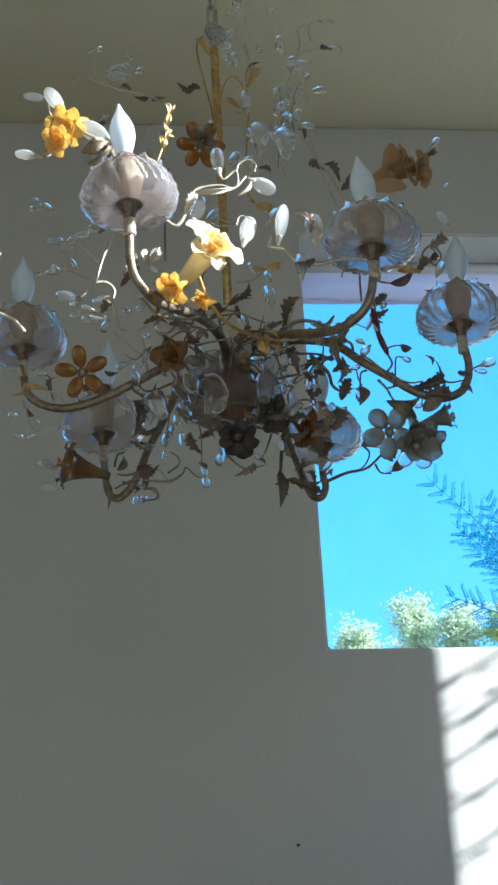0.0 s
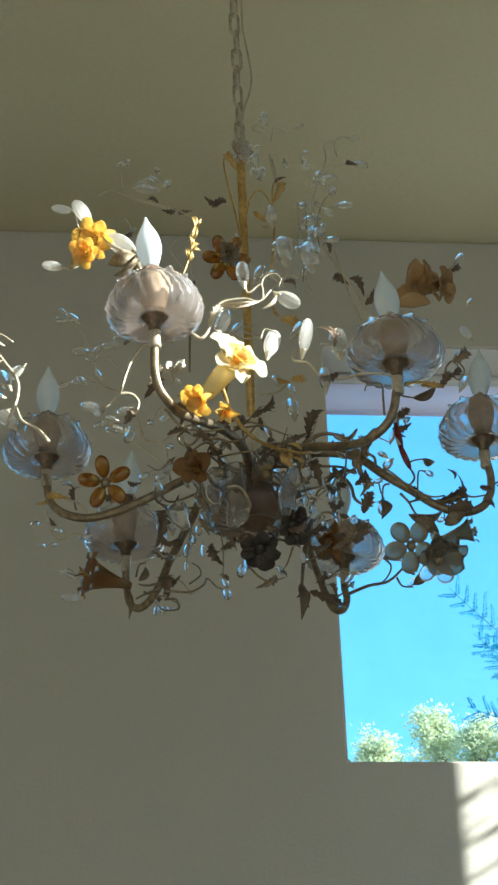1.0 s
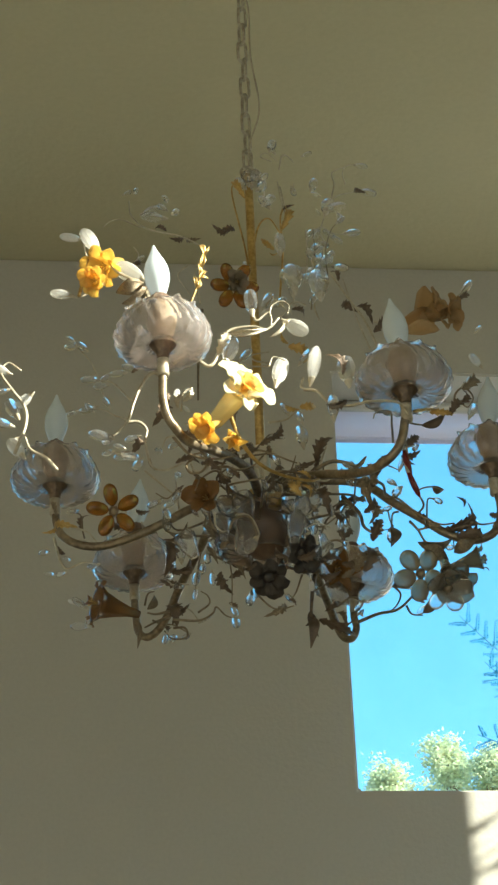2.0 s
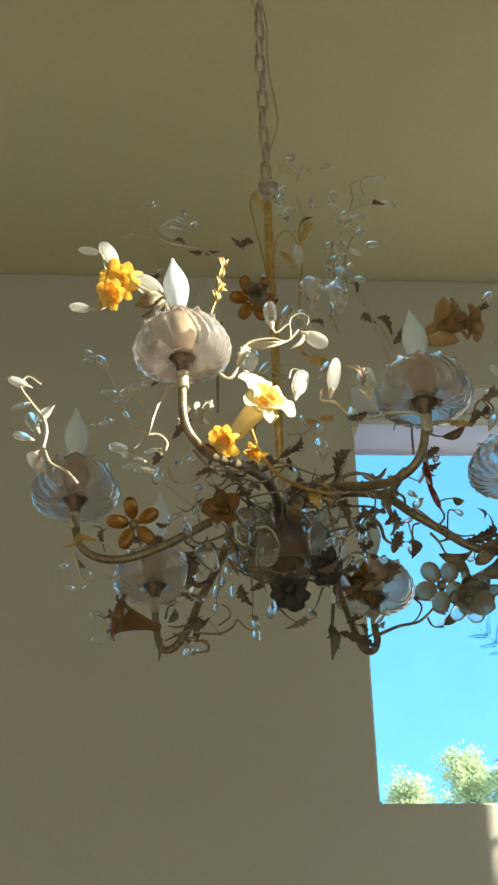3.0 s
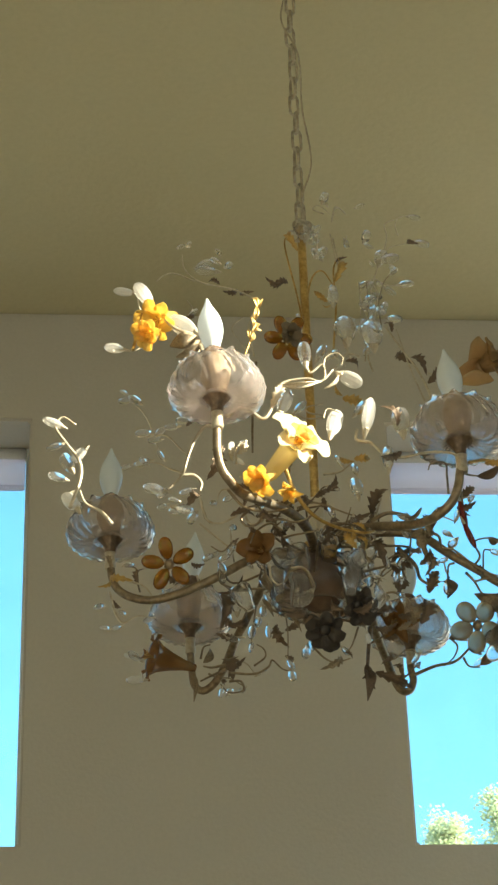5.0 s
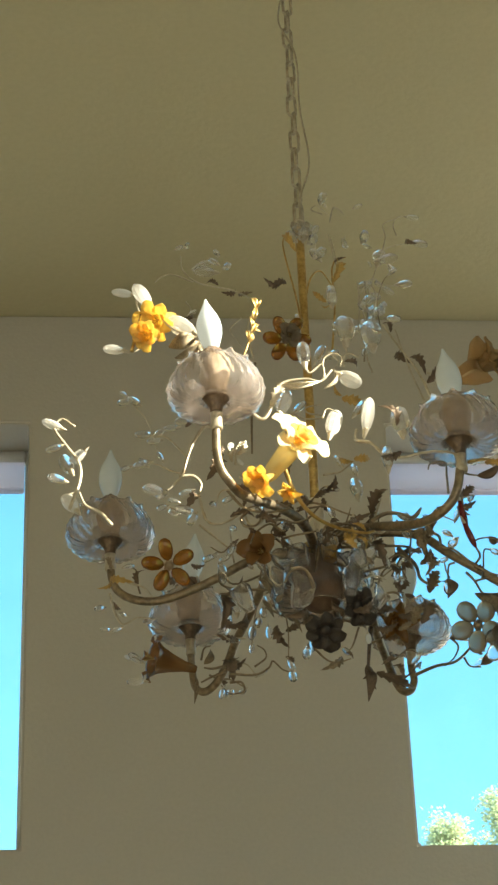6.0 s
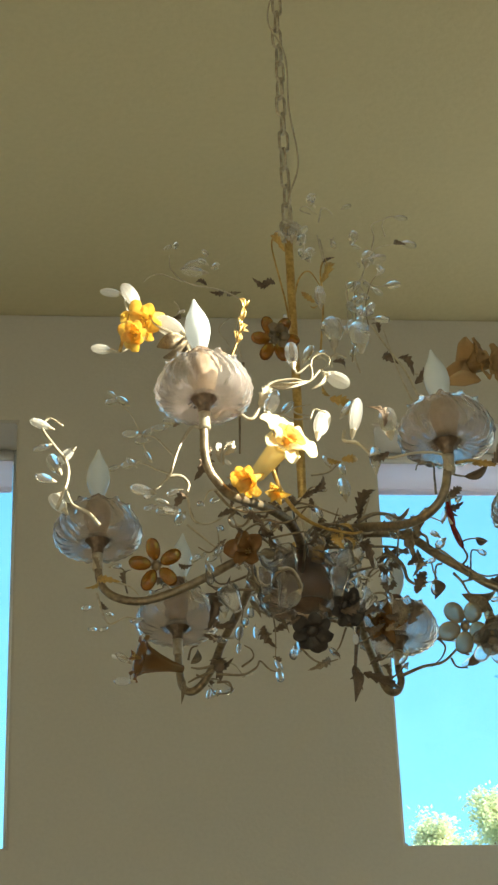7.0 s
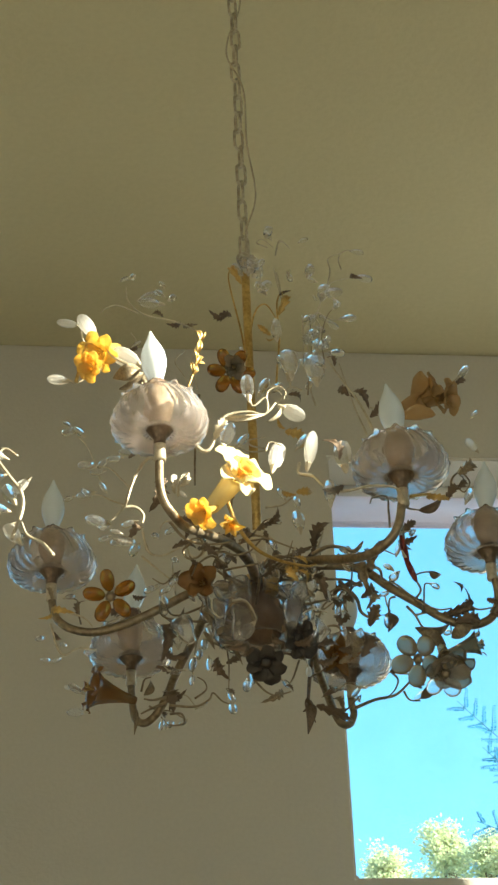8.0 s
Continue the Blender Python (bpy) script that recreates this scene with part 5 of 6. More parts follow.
leaf(v, (0.492, 2.750, 2.939), (0.511, 2.747, 2.966), 9, LEAF_IRON, 1.00, LEAVES)
leaf(v, (0.507, 2.750, 2.958), (0.502, 2.754, 2.922), -18, BRASS, 0.90, LEAVES)
v = vine([(0.575, 2.750, 2.938), (0.585, 2.750, 2.954), (0.578, 2.750, 2.977), (0.596, 2.750, 2.985), (0.614, 2.750, 2.981)], 0.0020, BRASS)
leaf(v, (0.601, 2.750, 2.987), (0.622, 2.761, 2.985), 35, LEAF_IRON, 1.60, SLIM)
v = vine([(0.547, 2.760, 2.947), (0.538, 2.760, 2.943), (0.535, 2.760, 2.925), (0.535, 2.760, 2.906)], 0.0018, BRASS)
drop(v, (0.532, 2.760, 2.914), (0.532, 2.748, 2.886), 2, CRYSTAL, 1.00)
leaf(v, (0.536, 2.760, 2.920), (0.533, 2.757, 2.887), -19, LEAF_IRON, 1.70, SLIM)
v = vine([(0.565, 2.770, 2.936), (0.577, 2.770, 2.921), (0.588, 2.770, 2.900), (0.610, 2.770, 2.895)], 0.0022, BRASS)
leaf(v, (0.575, 2.770, 2.900), (0.633, 2.774, 2.907), 34, BRASS, 1.00, SLIM)
leaf(v, (0.584, 2.770, 2.897), (0.623, 2.781, 2.875), 7, BRASS, 1.40, SLIM)
leaf(v, (0.630, 2.770, 2.883), (0.663, 2.760, 2.900), -20, BRASS, 1.50, SLIM)
v = vine([(0.577, 2.770, 2.921), (0.599, 2.770, 2.926), (0.621, 2.770, 2.924)], 0.0018, BRASS)
leaf(v, (0.629, 2.770, 2.922), (0.664, 2.767, 2.967), 33, LEAF_IRON, 1.00, LEAVES)
leaf(v, (0.625, 2.770, 2.924), (0.665, 2.774, 2.951), 6, LEAF_IRON, 0.80, LEAVES)
leaf(v, (0.637, 2.770, 2.910), (0.684, 2.781, 2.918), -21, LEAF_IRON, 1.00, LEAVES)
leaf(v, (0.651, 2.770, 2.961), (0.641, 2.760, 2.975), 32, LEAF_IRON, 1.00, LEAVES)
v = vine([(0.658, 2.770, 2.949), (0.674, 2.770, 2.932), (0.706, 2.770, 2.937)], 0.0020, BRASS)
leaf(v, (0.691, 2.770, 2.950), (0.710, 2.767, 2.943), 5, LEAF_IRON, 1.20, LEAVES)
leaf(v, (0.695, 2.770, 2.924), (0.713, 2.774, 2.915), -22, LEAF_IRON, 1.00, LEAVES)
v = vine([(0.697, 2.780, 2.933), (0.714, 2.780, 2.957), (0.726, 2.780, 2.965), (0.742, 2.780, 2.972)], 0.0020, BRASS)
drop(v, (0.733, 2.780, 2.967), (0.759, 2.792, 2.982), -11, CRYSTAL, 1.00)
drop(v, (0.723, 2.780, 2.957), (0.737, 2.768, 2.949), 26, CRYSTAL, 1.00)
v = vine([(0.468, 2.800, 2.994), (0.493, 2.800, 2.965), (0.500, 2.800, 2.940), (0.521, 2.800, 2.926)], 0.0035, BRASS)
leaf(v, (0.511, 2.800, 2.916), (0.529, 2.797, 2.956), -23, LEAF_IRON, 1.00, LEAVES)
leaf(v, (0.507, 2.800, 2.921), (0.521, 2.804, 2.955), 30, GILT, 0.80, LEAVES)
leaf(v, (0.495, 2.800, 2.864), (0.508, 2.811, 2.912), 3, LEAF_IRON, 1.10, LEAVES)
leaf(v, (0.482, 2.800, 2.863), (0.502, 2.790, 2.897), -24, BRASS, 1.10, LEAVES)
v = vine([(0.459, 2.820, 2.955), (0.474, 2.820, 2.985), (0.488, 2.820, 2.990), (0.496, 2.820, 2.975)], 0.0018, BRASS)
drop(v, (0.470, 2.820, 2.950), (0.466, 2.816, 2.929), -29, CRYSTAL, 1.00)
drop(v, (0.483, 2.820, 2.985), (0.471, 2.824, 2.992), 8, CRYSTAL, 1.00)
leaf(v, (0.474, 2.820, 2.975), (0.497, 2.831, 2.973), -25, LEAF_IRON, 1.30, LEAVES)
v = vine([(0.421, 2.820, 2.897), (0.435, 2.820, 2.916), (0.458, 2.820, 2.928), (0.475, 2.820, 2.921)], 0.0020, BRASS)
leaf(v, (0.468, 2.820, 2.945), (0.469, 2.810, 2.921), 28, LEAF_IRON, 1.20, LEAVES)
v = vine([(0.403, 2.800, 2.925), (0.417, 2.800, 2.944), (0.434, 2.800, 2.940), (0.457, 2.800, 2.957)], 0.0020, BRASS)
drop(v, (0.415, 2.800, 2.915), (0.410, 2.796, 2.933), -1, CRYSTAL, 1.00)
drop(v, (0.394, 2.800, 2.920), (0.382, 2.804, 2.936), -24, CRYSTAL, 1.00)
drop(v, (0.431, 2.800, 2.959), (0.411, 2.812, 2.968), 13, CRYSTAL, 1.00)
drop(v, (0.472, 2.800, 2.897), (0.467, 2.788, 2.912), -10, CRYSTAL, 1.00)
v = vine([(0.523, 3.050, 2.894), (0.557, 3.050, 2.909), (0.590, 3.050, 2.917), (0.615, 3.050, 2.940), (0.626, 3.050, 2.955)], 0.0030, BRASS)
drop(v, (0.626, 3.050, 2.960), (0.593, 3.046, 2.963), 27, CRYSTAL, 1.00)
drop(v, (0.642, 3.050, 2.925), (0.623, 3.054, 2.911), 4, CRYSTAL, 1.00)
drop(v, (0.657, 3.050, 2.925), (0.635, 3.062, 2.920), -19, CRYSTAL, 1.00)
leaf(v, (0.636, 3.050, 2.930), (0.626, 3.040, 2.940), -28, LEAF_IRON, 1.00, LEAVES)
leaf(v, (0.621, 3.050, 2.950), (0.640, 3.047, 2.933), 25, LEAF_IRON, 1.00, LEAVES)
leaf(v, (0.632, 3.050, 2.911), (0.654, 3.054, 2.937), -2, LEAF_IRON, 1.40, SLIM)
v = vine([(0.576, 3.000, 2.936), (0.587, 3.000, 2.921), (0.579, 3.000, 2.901), (0.562, 3.000, 2.886)], 0.0020, BRASS)
leaf(v, (0.574, 3.000, 2.934), (0.614, 3.011, 2.947), -29, LEAF_IRON, 1.20, SLIM)
v = vine([(0.595, 3.000, 2.901), (0.603, 3.000, 2.886), (0.621, 3.000, 2.884)], 0.0020, BRASS)
v = vine([(0.517, 2.510, 2.908), (0.516, 2.510, 2.936), (0.513, 2.510, 2.968)], 0.0016, BRASS)
leaf(v, (0.541, 2.510, 2.955), (0.577, 2.500, 2.971), 24, LEAF_IRON, 1.00, SLIM)
v = vine([(0.528, 2.500, 2.972), (0.557, 2.500, 2.976), (0.585, 2.500, 2.967)], 0.0024, GILT)
leaf(v, (0.552, 2.500, 2.971), (0.588, 2.497, 2.968), -3, GILT, 0.70, LEAVES)
leaf(v, (0.581, 2.500, 2.968), (0.604, 2.504, 2.994), -30, LEAF_IRON, 1.00, LEAVES)
v = vine([(0.515, 2.520, 2.979), (0.527, 2.520, 2.965), (0.547, 2.520, 2.961)], 0.0020, BRASS)
v = vine([(0.500, 2.520, 2.932), (0.500, 2.520, 2.960), (0.499, 2.520, 2.983), (0.479, 2.520, 2.981), (0.474, 2.520, 2.971)], 0.0018, BRASS)
v = vine([(0.636, 2.700, 3.091), (0.639, 2.700, 3.121), (0.654, 2.700, 3.134), (0.667, 2.700, 3.117), (0.657, 2.700, 3.099), (0.645, 2.700, 3.109)], 0.0020, BRASS)
drop(v, (0.654, 2.700, 3.137), (0.679, 2.712, 3.158), -23, CRYSTAL, 1.00)
drop(v, (0.684, 2.700, 3.174), (0.665, 2.688, 3.189), 14, LIT_CRYSTAL, 1.00)
drop(v, (0.658, 2.700, 3.081), (0.668, 2.696, 3.104), -9, CRYSTAL, 1.10)
leaf(v, (0.642, 2.700, 3.103), (0.657, 2.704, 3.132), 22, LEAF_IRON, 1.00, LEAVES)
leaf(v, (0.651, 2.700, 3.130), (0.679, 2.711, 3.162), -5, BRASS, 1.00, LEAVES)

# petals, leaves and drops that fill out the clusters
leaf(lamp, (0.572, 2.610, 3.195), (0.587, 2.600, 3.257), 10, TAN_GLASS, 1.20, SPEARS)
leaf(lamp, (0.549, 2.590, 3.165), (0.599, 2.587, 3.169), -20, TAN_GLASS, 1.00, SPEARS)
leaf(lamp, (0.548, 2.600, 3.188), (0.591, 2.604, 3.214), 15, TAN_GLASS, 1.20, SPEARS)
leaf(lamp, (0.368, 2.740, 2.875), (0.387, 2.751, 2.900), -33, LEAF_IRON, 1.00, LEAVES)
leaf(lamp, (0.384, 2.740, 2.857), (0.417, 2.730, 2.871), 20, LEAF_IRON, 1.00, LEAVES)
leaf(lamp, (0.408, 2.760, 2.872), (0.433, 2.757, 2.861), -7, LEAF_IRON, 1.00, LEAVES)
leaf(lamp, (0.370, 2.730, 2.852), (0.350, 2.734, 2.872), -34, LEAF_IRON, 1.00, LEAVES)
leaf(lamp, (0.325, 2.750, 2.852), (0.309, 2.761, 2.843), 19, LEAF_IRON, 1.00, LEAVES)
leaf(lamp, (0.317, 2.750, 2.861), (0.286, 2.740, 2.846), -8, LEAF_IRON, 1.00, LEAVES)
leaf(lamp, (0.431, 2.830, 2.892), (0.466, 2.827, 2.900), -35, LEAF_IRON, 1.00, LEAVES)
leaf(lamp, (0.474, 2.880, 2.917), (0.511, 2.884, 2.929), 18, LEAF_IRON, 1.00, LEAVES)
leaf(lamp, (0.274, 2.780, 2.890), (0.289, 2.791, 2.919), -9, BRASS, 1.00, LEAVES)
leaf(lamp, (0.286, 2.780, 2.866), (0.310, 2.770, 2.838), -36, BRASS, 0.60, SLIM)
leaf(lamp, (0.266, 2.780, 2.904), (0.247, 2.777, 2.931), 17, BRASS, 0.70, SLIM)
leaf(lamp, (0.255, 2.800, 2.904), (0.272, 2.804, 2.878), -10, BRASS, 0.70, SLIM)
v = vine([(0.434, 2.840, 2.936), (0.450, 2.840, 2.975), (0.473, 2.840, 2.983), (0.485, 2.840, 2.961)], 0.0020, BRASS)
drop(v, (0.445, 2.840, 2.960), (0.439, 2.852, 2.986), -3, CRYSTAL, 1.00)
drop(v, (0.455, 2.840, 2.912), (0.444, 2.828, 2.891), -26, CRYSTAL, 1.00)
leaf(v, (0.482, 2.840, 2.961), (0.469, 2.837, 2.935), -11, LEAF_IRON, 1.00, LEAVES)
v = vine([(0.416, 2.820, 2.974), (0.435, 2.820, 2.989), (0.461, 2.820, 2.980), (0.475, 2.820, 2.995)], 0.0018, BRASS)
leaf(v, (0.461, 2.820, 2.980), (0.485, 2.824, 2.997), -38, LEAF_IRON, 1.00, LEAVES)
v = vine([(0.278, 2.700, 2.967), (0.262, 2.700, 2.981), (0.240, 2.700, 2.966), (0.231, 2.700, 2.947)], 0.0020, BRASS)
leaf(v, (0.266, 2.700, 2.976), (0.283, 2.711, 2.963), 15, LEAF_IRON, 1.00, LEAVES)
leaf(v, (0.240, 2.700, 2.966), (0.227, 2.690, 2.975), -12, LEAF_IRON, 1.00, LEAVES)
v = vine([(0.226, 2.740, 2.954), (0.209, 2.740, 2.968), (0.192, 2.740, 2.954), (0.175, 2.740, 2.963)], 0.0018, BRASS)
drop(v, (0.209, 2.740, 2.966), (0.200, 2.736, 2.947), -21, CRYSTAL, 1.00)
v = vine([(0.301, 2.620, 2.980), (0.275, 2.620, 2.961), (0.262, 2.620, 2.937), (0.274, 2.620, 2.924)], 0.0022, BRASS)
leaf(v, (0.271, 2.620, 2.956), (0.255, 2.624, 2.972), 14, LEAF_IRON, 1.00, LEAVES)
leaf(v, (0.275, 2.620, 2.938), (0.292, 2.631, 2.930), -13, LEAF_IRON, 1.00, LEAVES)
v = vine([(0.191, 2.580, 2.970), (0.214, 2.580, 2.942), (0.247, 2.580, 2.934), (0.279, 2.580, 2.939)], 0.0024, BRASS)
leaf(v, (0.214, 2.580, 2.942), (0.230, 2.570, 2.956), -40, LEAF_IRON, 1.00, LEAVES)
leaf(v, (0.239, 2.580, 2.936), (0.258, 2.577, 2.914), 13, LEAF_IRON, 1.00, LEAVES)
v = vine([(0.344, 2.780, 3.573), (0.333, 2.780, 3.586), (0.338, 2.780, 3.602)], 0.0014, BRASS)
drop(v, (0.335, 2.780, 3.565), (0.321, 2.784, 3.587), -16, CRYSTAL, 1.30)
drop(v, (0.356, 2.780, 3.561), (0.373, 2.792, 3.585), 21, CRYSTAL, 1.20)
drop(v, (0.349, 2.780, 3.575), (0.354, 2.768, 3.597), -2, CRYSTAL, 1.30)
drop(v, (0.341, 2.780, 3.572), (0.336, 2.776, 3.598), -25, CRYSTAL, 1.30)
v = vine([(0.441, 2.820, 3.351), (0.446, 2.820, 3.396), (0.453, 2.820, 3.453), (0.452, 2.820, 3.511)], 0.0014, BRASS)
drop(v, (0.449, 2.820, 3.419), (0.462, 2.824, 3.443), 12, CRYSTAL, 1.00)
drop(v, (0.451, 2.820, 3.453), (0.442, 2.832, 3.479), -11, CRYSTAL, 1.00)
drop(v, (0.453, 2.820, 3.465), (0.466, 2.808, 3.471), 26, CRYSTAL, 1.00)
drop(v, (0.452, 2.820, 3.494), (0.463, 2.816, 3.509), 3, CRYSTAL, 1.00)
drop(v, (0.453, 2.820, 3.383), (0.439, 2.824, 3.365), -20, CRYSTAL, 1.00)
v = vine([(0.479, 2.860, 3.447), (0.477, 2.860, 3.493), (0.490, 2.860, 3.541), (0.511, 2.860, 3.565)], 0.0012, BRASS)
drop(v, (0.479, 2.860, 3.481), (0.494, 2.872, 3.504), 17, CRYSTAL, 1.00)
drop(v, (0.487, 2.860, 3.529), (0.474, 2.848, 3.532), -6, CRYSTAL, 1.00)
drop(v, (0.500, 2.860, 3.555), (0.514, 2.856, 3.567), -29, CRYSTAL, 1.00)

# pale sleeves, glass petals and wire by the hub
part("candle_sleeve", tube([Vector((0.334, 2.76, 2.977)), Vector((0.329, 2.76, 3.016))], 0.0058, 12), IVORY, lamp, "pale slim sleeve beside the stem")
part("candle_sleeve", tube([Vector((0.349, 2.775, 2.979)), Vector((0.347, 2.775, 3.031))], 0.0058, 12), IVORY, lamp, "pale slim sleeve beside the stem")
part("collar", tube([Vector((0.356, 2.75, 2.946)), Vector((0.357, 2.75, 2.968))], 0.0105, 18), GILT, lamp, "brass collar")
put("petal", PETALS[CRYSTAL.name], lamp, laid((0.294, 2.7, 2.839), (0.3, 2.7, 2.901), 15, 0.85))
put("petal", PETALS[CRYSTAL.name], lamp, laid((0.377, 2.7, 2.86), (0.385, 2.7, 2.911), -20, 0.7))
put("petal", PETALS[CRYSTAL.name], lamp, laid((0.375, 2.71, 2.925), (0.396, 2.71, 2.939), 10, 0.9))
put("petal", PETALS[CRYSTAL.name], lamp, laid((0.272, 2.72, 2.872), (0.261, 2.72, 2.919), 20, 0.7))
put("petal", PETALS[CRYSTAL.name], lamp, laid((0.238, 2.8, 2.884), (0.218, 2.8, 2.931), -10, 0.8))
put("petal", PETALS[CRYSTAL.name], lamp, laid((0.41, 2.74, 2.854), (0.425, 2.74, 2.901), 25, 0.7))
v = vine([(0.289, 2.69, 2.901), (0.306, 2.69, 2.902), (0.318, 2.69, 2.887), (0.322, 2.69, 2.866), (0.308, 2.69, 2.859), (0.299, 2.69, 2.846)], 0.0018, SILVER_WIRE)
v = vine([(0.394, 2.7, 2.876), (0.4, 2.7, 2.879), (0.395, 2.7, 2.886), (0.412, 2.7, 2.894), (0.431, 2.7, 2.888)], 0.0018, SILVER_WIRE)
v = vine([(0.259, 2.7, 2.91), (0.26, 2.7, 2.89), (0.269, 2.7, 2.879), (0.276, 2.7, 2.88)], 0.0018, SILVER_WIRE)
v = vine([(0.43, 2.78, 2.893), (0.442, 2.78, 2.905), (0.456, 2.78, 2.906), (0.465, 2.78, 2.897)], 0.0022, BRASS)
v = vine([(0.442, 2.76, 2.95), (0.457, 2.76, 2.96), (0.47, 2.76, 2.958), (0.48, 2.76, 2.946)], 0.0016, BRASS)
v = vine([(0.248, 2.62, 2.941), (0.269, 2.62, 2.944), (0.289, 2.62, 2.939), (0.31, 2.62, 2.946), (0.326, 2.62, 2.964)], 0.0024, BRASS)
v = vine([(0.221, 2.6, 2.946), (0.211, 2.6, 2.934), (0.217, 2.6, 2.922), (0.232, 2.6, 2.924), (0.241, 2.6, 2.939), (0.235, 2.6, 2.954), (0.222, 2.6, 2.953)], 0.0022, BRASS)
v = vine([(0.407, 2.66, 2.963), (0.431, 2.66, 2.977), (0.453, 2.66, 2.976), (0.47, 2.66, 2.971), (0.484, 2.66, 2.985)], 0.0034, BRASS)
v = vine([(0.371, 2.7, 2.966), (0.379, 2.7, 2.99), (0.385, 2.7, 3.009)], 0.0016, BRASS)
drop(lamp, (0.397, 2.7, 3.309), (0.393, 2.7, 3.359), 5, CRYSTAL, 1.25)
drop(lamp, (0.441, 2.72, 3.312), (0.439, 2.72, 3.364), -10, CRYSTAL, 1.4)
drop(lamp, (0.441, 2.55, 3.058), (0.445, 2.55, 3.094), 10, CRYSTAL, 1.3)
drop(lamp, (0.386, 2.76, 3.42), (0.386, 2.76, 3.454), 0, CRYSTAL, 1.2)
drop(lamp, (0.484, 2.86, 3.585), (0.519, 2.86, 3.593), 10, CRYSTAL, 1.1)
drop(lamp, (0.452, 2.84, 3.468), (0.486, 2.84, 3.463), 0, CRYSTAL, 1.0)
drop(lamp, (0.388, 2.62, 3.123), (0.407, 2.62, 3.149), 10, CRYSTAL, 0.9)
v = vine([(0.332, 2.52, 3.145), (0.336, 2.52, 3.16), (0.351, 2.52, 3.168), (0.361, 2.52, 3.16), (0.358, 2.52, 3.145)], 0.0016, SILVER_WIRE)
v = vine([(0.368, 2.55, 3.165), (0.367, 2.55, 3.18), (0.378, 2.55, 3.186), (0.391, 2.55, 3.183)], 0.0016, SILVER_WIRE)
v = vine([(0.394, 2.7, 3.279), (0.397, 2.7, 3.305), (0.395, 2.7, 3.322)], 0.0014, SILVER_WIRE)
v = vine([(0.443, 2.84, 3.509), (0.442, 2.84, 3.463), (0.435, 2.84, 3.417)], 0.0012, SILVER_WIRE)
v = vine([(0.463, 2.84, 3.527), (0.473, 2.84, 3.498), (0.467, 2.84, 3.463), (0.47, 2.84, 3.429)], 0.0012, SILVER_WIRE)
v = vine([(0.501, 2.9, 3.637), (0.507, 2.9, 3.667), (0.505, 2.9, 3.692), (0.527, 2.9, 3.705), (0.54, 2.9, 3.711)], 0.0014, SILVER_WIRE)
v = vine([(0.404, 2.85, 3.658), (0.409, 2.85, 3.683), (0.419, 2.85, 3.688), (0.43, 2.85, 3.674)], 0.0013, SILVER_WIRE)
v = vine([(0.404, 2.85, 3.622), (0.408, 2.85, 3.598), (0.411, 2.85, 3.574)], 0.0014, SILVER_WIRE)
v = vine([(0.424, 2.85, 3.61), (0.429, 2.85, 3.629)], 0.0014, SILVER_WIRE)

# red glass pods
v = vine([(0.508, 2.500, 2.912), (0.512, 2.500, 2.903), (0.516, 2.500, 2.894)], 0.0018, BRASS)
drop(v, (0.510, 2.500, 2.912), (0.518, 2.504, 2.864), 8, RED_GLASS, 0.42)
drop(v, (0.513, 2.500, 2.876), (0.530, 2.512, 2.840), -15, RED_GLASS, 0.42)

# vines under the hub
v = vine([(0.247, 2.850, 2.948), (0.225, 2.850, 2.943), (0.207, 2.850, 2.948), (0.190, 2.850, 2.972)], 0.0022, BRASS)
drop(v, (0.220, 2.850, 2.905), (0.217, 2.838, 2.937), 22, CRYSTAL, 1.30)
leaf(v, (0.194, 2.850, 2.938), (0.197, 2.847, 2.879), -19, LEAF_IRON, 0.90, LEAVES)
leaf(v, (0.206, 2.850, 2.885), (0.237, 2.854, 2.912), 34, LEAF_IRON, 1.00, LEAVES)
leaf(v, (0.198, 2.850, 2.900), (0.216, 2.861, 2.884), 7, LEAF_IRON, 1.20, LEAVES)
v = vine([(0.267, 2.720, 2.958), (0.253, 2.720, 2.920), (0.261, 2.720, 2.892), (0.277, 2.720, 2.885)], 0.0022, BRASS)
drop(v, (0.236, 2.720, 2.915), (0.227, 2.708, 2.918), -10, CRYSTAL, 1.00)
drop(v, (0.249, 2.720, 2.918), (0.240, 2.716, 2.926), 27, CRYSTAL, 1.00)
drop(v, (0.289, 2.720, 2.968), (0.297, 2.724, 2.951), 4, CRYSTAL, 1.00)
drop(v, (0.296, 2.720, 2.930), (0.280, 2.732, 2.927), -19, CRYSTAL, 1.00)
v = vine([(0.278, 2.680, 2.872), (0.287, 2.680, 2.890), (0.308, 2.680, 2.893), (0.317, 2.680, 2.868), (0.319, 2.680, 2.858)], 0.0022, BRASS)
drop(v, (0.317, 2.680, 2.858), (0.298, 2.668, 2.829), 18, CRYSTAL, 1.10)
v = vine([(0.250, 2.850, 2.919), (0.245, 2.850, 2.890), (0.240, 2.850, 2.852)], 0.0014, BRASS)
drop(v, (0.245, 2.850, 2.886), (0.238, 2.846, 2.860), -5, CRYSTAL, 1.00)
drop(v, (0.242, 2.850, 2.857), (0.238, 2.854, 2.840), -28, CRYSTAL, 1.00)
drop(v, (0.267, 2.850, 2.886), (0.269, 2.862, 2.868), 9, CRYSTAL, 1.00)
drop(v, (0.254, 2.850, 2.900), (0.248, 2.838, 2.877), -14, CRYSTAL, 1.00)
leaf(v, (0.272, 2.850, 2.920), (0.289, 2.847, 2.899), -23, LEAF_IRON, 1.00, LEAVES)
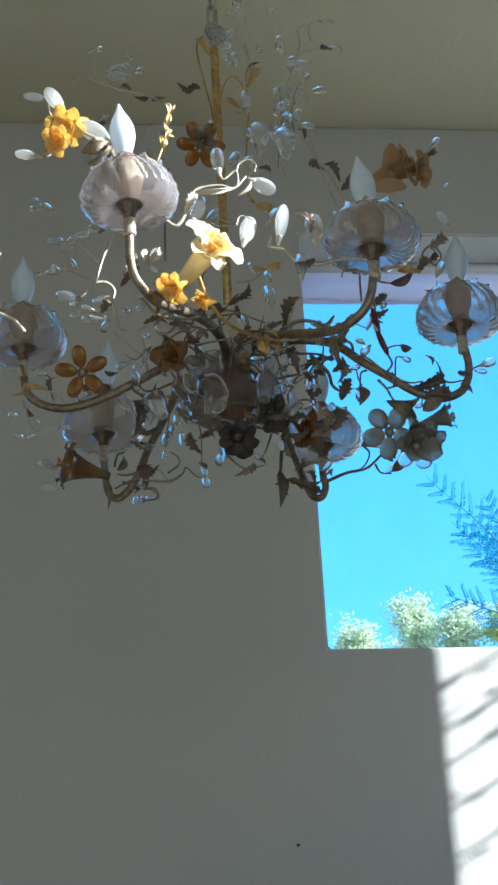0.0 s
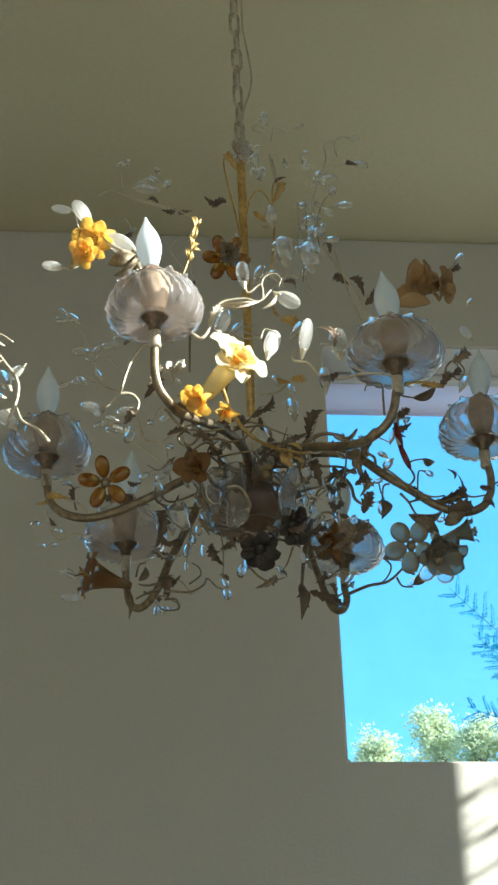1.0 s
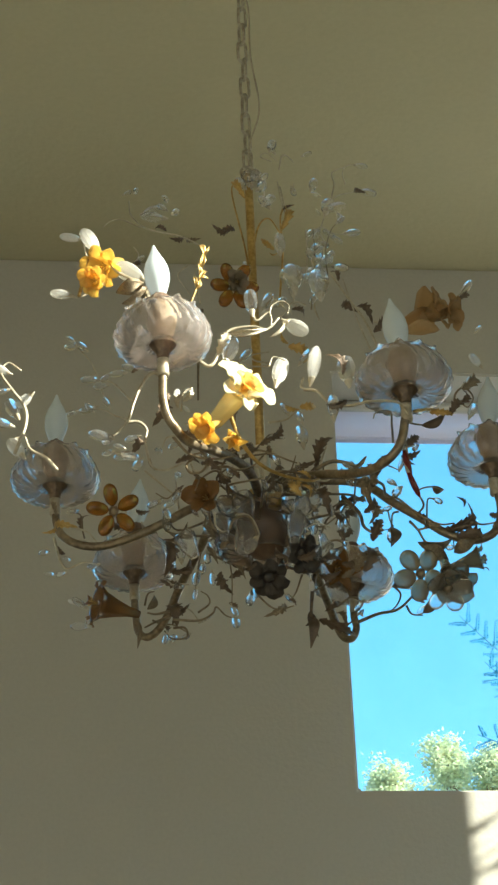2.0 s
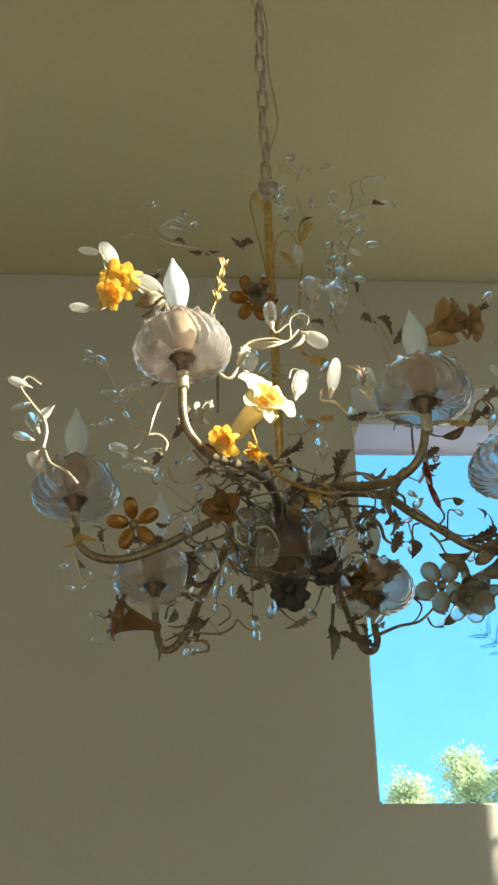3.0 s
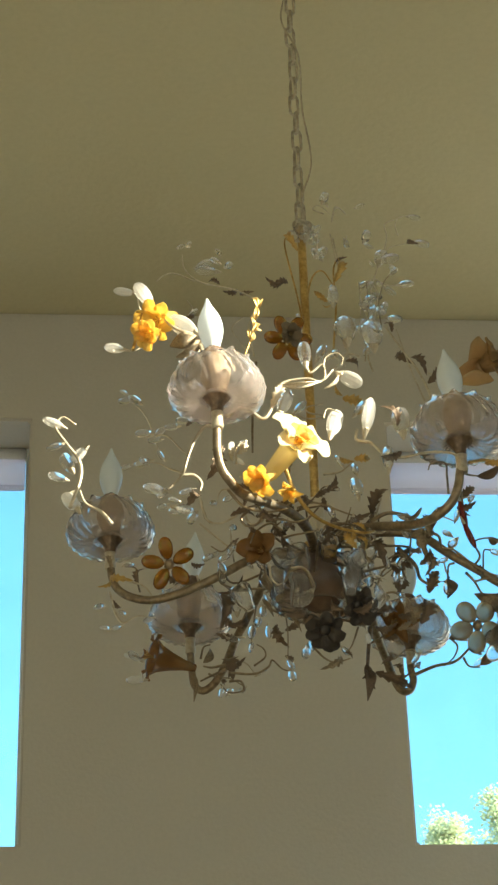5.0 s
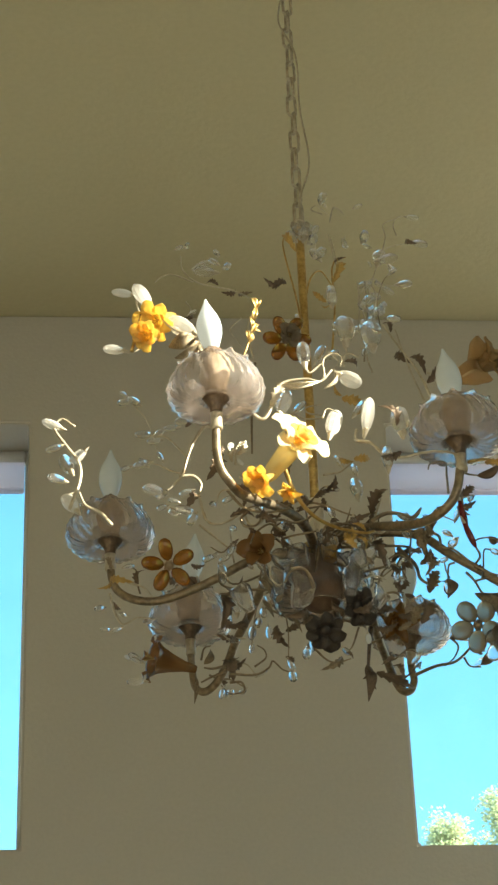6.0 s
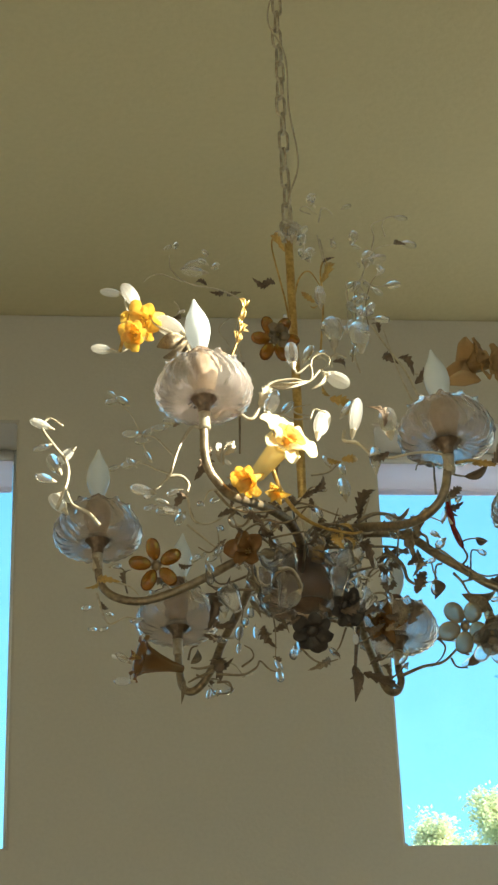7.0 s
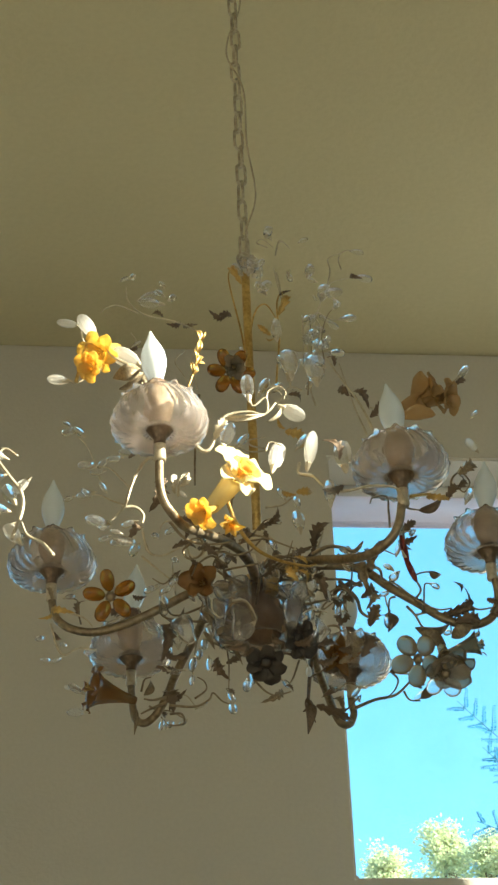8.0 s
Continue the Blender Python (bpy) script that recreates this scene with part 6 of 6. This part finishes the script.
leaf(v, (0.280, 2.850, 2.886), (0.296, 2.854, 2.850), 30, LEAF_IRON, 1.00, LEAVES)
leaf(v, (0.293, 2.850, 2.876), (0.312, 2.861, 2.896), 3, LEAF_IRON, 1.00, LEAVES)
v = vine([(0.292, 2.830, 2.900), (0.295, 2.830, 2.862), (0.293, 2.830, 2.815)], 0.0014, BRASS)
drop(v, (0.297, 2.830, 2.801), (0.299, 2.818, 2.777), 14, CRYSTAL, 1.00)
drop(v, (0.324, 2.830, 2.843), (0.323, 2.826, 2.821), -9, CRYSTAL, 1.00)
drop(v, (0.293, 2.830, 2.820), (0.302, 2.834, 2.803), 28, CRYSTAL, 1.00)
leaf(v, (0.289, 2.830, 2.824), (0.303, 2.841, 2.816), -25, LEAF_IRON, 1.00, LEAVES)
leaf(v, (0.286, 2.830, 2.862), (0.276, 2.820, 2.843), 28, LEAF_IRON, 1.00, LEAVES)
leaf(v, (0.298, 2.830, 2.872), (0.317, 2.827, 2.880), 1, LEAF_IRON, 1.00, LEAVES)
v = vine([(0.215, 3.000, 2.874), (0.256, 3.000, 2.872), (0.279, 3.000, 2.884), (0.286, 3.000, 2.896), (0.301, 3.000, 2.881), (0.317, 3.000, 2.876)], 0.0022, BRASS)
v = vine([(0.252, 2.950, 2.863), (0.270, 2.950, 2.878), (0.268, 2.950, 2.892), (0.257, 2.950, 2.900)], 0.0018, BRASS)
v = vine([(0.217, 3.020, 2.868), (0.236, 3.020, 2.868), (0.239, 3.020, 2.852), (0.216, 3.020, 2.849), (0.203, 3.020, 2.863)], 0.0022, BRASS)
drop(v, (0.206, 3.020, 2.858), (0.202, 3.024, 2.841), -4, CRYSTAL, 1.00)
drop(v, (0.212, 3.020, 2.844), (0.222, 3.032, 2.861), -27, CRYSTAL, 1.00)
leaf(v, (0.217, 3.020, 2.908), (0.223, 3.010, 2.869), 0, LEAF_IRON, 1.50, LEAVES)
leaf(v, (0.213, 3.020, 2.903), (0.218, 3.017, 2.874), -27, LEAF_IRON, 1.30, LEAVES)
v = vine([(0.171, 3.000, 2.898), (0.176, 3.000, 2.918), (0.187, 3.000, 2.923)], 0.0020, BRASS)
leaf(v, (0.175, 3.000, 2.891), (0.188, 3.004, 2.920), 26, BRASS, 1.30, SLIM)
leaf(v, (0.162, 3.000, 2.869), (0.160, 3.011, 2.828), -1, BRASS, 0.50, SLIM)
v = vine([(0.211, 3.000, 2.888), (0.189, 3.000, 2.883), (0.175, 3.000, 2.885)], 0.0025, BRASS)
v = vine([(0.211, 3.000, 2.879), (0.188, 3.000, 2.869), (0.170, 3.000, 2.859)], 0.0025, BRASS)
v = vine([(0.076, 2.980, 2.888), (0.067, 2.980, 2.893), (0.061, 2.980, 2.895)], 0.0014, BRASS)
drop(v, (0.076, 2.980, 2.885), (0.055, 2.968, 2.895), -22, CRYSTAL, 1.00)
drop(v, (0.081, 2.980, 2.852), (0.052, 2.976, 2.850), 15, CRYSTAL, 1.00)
drop(v, (0.058, 2.980, 2.891), (0.049, 2.984, 2.899), -8, LIT_CRYSTAL, 1.00)
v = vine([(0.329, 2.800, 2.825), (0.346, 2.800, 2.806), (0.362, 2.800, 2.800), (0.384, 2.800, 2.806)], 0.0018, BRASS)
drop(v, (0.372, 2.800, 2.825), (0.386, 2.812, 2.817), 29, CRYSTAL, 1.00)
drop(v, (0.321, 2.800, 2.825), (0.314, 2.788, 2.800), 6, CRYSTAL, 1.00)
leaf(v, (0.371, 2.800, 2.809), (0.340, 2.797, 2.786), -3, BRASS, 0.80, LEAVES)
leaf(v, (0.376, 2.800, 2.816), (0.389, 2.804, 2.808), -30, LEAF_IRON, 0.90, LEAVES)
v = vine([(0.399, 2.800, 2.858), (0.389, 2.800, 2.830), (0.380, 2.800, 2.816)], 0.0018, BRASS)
drop(v, (0.412, 2.800, 2.849), (0.415, 2.812, 2.836), -3, LIT_CRYSTAL, 1.00)
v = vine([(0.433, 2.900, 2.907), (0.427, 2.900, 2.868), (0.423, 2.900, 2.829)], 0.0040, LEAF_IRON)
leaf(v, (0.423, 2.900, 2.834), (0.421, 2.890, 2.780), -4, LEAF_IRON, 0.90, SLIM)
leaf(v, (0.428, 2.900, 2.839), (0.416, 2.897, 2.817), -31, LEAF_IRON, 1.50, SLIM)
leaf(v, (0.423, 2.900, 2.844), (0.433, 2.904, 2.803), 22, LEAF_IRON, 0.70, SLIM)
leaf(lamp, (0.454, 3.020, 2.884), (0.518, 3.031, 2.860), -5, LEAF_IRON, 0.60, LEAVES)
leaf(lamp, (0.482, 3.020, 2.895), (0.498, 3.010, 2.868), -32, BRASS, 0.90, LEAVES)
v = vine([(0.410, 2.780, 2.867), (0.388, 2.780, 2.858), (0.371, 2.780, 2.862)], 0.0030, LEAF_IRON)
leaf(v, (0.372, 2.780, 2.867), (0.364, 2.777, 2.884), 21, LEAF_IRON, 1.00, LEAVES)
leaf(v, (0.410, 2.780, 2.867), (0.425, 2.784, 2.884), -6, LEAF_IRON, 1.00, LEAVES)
leaf(v, (0.388, 2.780, 2.853), (0.411, 2.791, 2.849), -33, LEAF_IRON, 1.00, LEAVES)
leaf(v, (0.422, 2.780, 2.849), (0.455, 2.770, 2.849), 20, LEAF_IRON, 1.00, LEAVES)
leaf(v, (0.456, 2.780, 2.844), (0.478, 2.777, 2.857), -7, BRASS, 1.00, LEAVES)

# small curls, drops and leaves that wind round the arms and the hub
rng = random.Random(21)
for angle, R, zl in ((-117, 0.372, 2.947), (-62, 0.354, 2.901), (-2, 0.356, 2.914), (170, 0.324, 2.928), (121, 0.354, 2.888), (61, 0.358, 2.884)):
    for k in range(5):
        u = 0.25 + 0.15 * k + rng.uniform(-0.04, 0.04)
        r = R * u
        root = polar(angle, r, zl + 0.1 * (1 - u) ** 1.6 + 0.008)
        out = Vector((math.cos(radians(angle + 90)), math.sin(radians(angle + 90)), 0)) * rng.choice((-1, 1))
        rise = rng.uniform(-0.5, 0.9)
        a = root + out * 0.02 + Vector((0, 0, 0.012 * rise))
        b = root + out * 0.042 + Vector((0, 0, 0.035 * rise + 0.01))
        c = root + out * 0.05 + Vector((rng.uniform(-0.02, 0.02), rng.uniform(-0.02, 0.02), 0.05 * rise))
        v = vine([root, a, b, c], 0.0018, rng.choice((SILVER_WIRE, BRASS)))
        end = c + Vector((rng.uniform(-1, 1), rng.uniform(-1, 1), rng.uniform(-1, 0.6))).normalized() * 0.02
        drop(v, c, end, rng.uniform(-60, 60))
        leaf(v, a, a + Vector((rng.uniform(-1, 1), rng.uniform(-1, 1), rng.uniform(-0.7, 0.9))).normalized() * rng.uniform(0.02, 0.034), rng.uniform(-60, 60), rng.choice((LEAF_IRON, LEAF_IRON, BRASS)))
for k in range(24):
    a = 360 * k / 24 + rng.uniform(-10, 10)
    r = rng.uniform(0.05, 0.15)
    p = polar(a, 0.03, rng.uniform(2.93, 3.02))
    q = polar(a + 20, r, p.z + rng.uniform(-0.03, 0.03))
    e = polar(a + 45, r + 0.01, q.z + rng.uniform(-0.05, 0.02))
    v = vine([p, q, e], 0.0024, BRASS)
    drop(v, e, e + Vector((rng.uniform(-0.4, 0.4), rng.uniform(-0.4, 0.4), -1)).normalized() * 0.024, rng.uniform(-60, 60))
    leaf(v, q, q + Vector((rng.uniform(-1, 1), rng.uniform(-1, 1), rng.uniform(-0.9, 0.5))).normalized() * 0.034, rng.uniform(-60, 60))

nail = part("nail", lathe([(0.0, -0.012), (0.0012, -0.012), (0.0012, 0.001), (0.0042, 0.0015), (0.0042, 0.003), (0.0, 0.0045)], 14), DARK_IRON, None, "", aimed((0.716, 4.9995, 2.796), (0, -1, 0)))
tagged(nail, "small dark nail head in the painted wall", "nail")
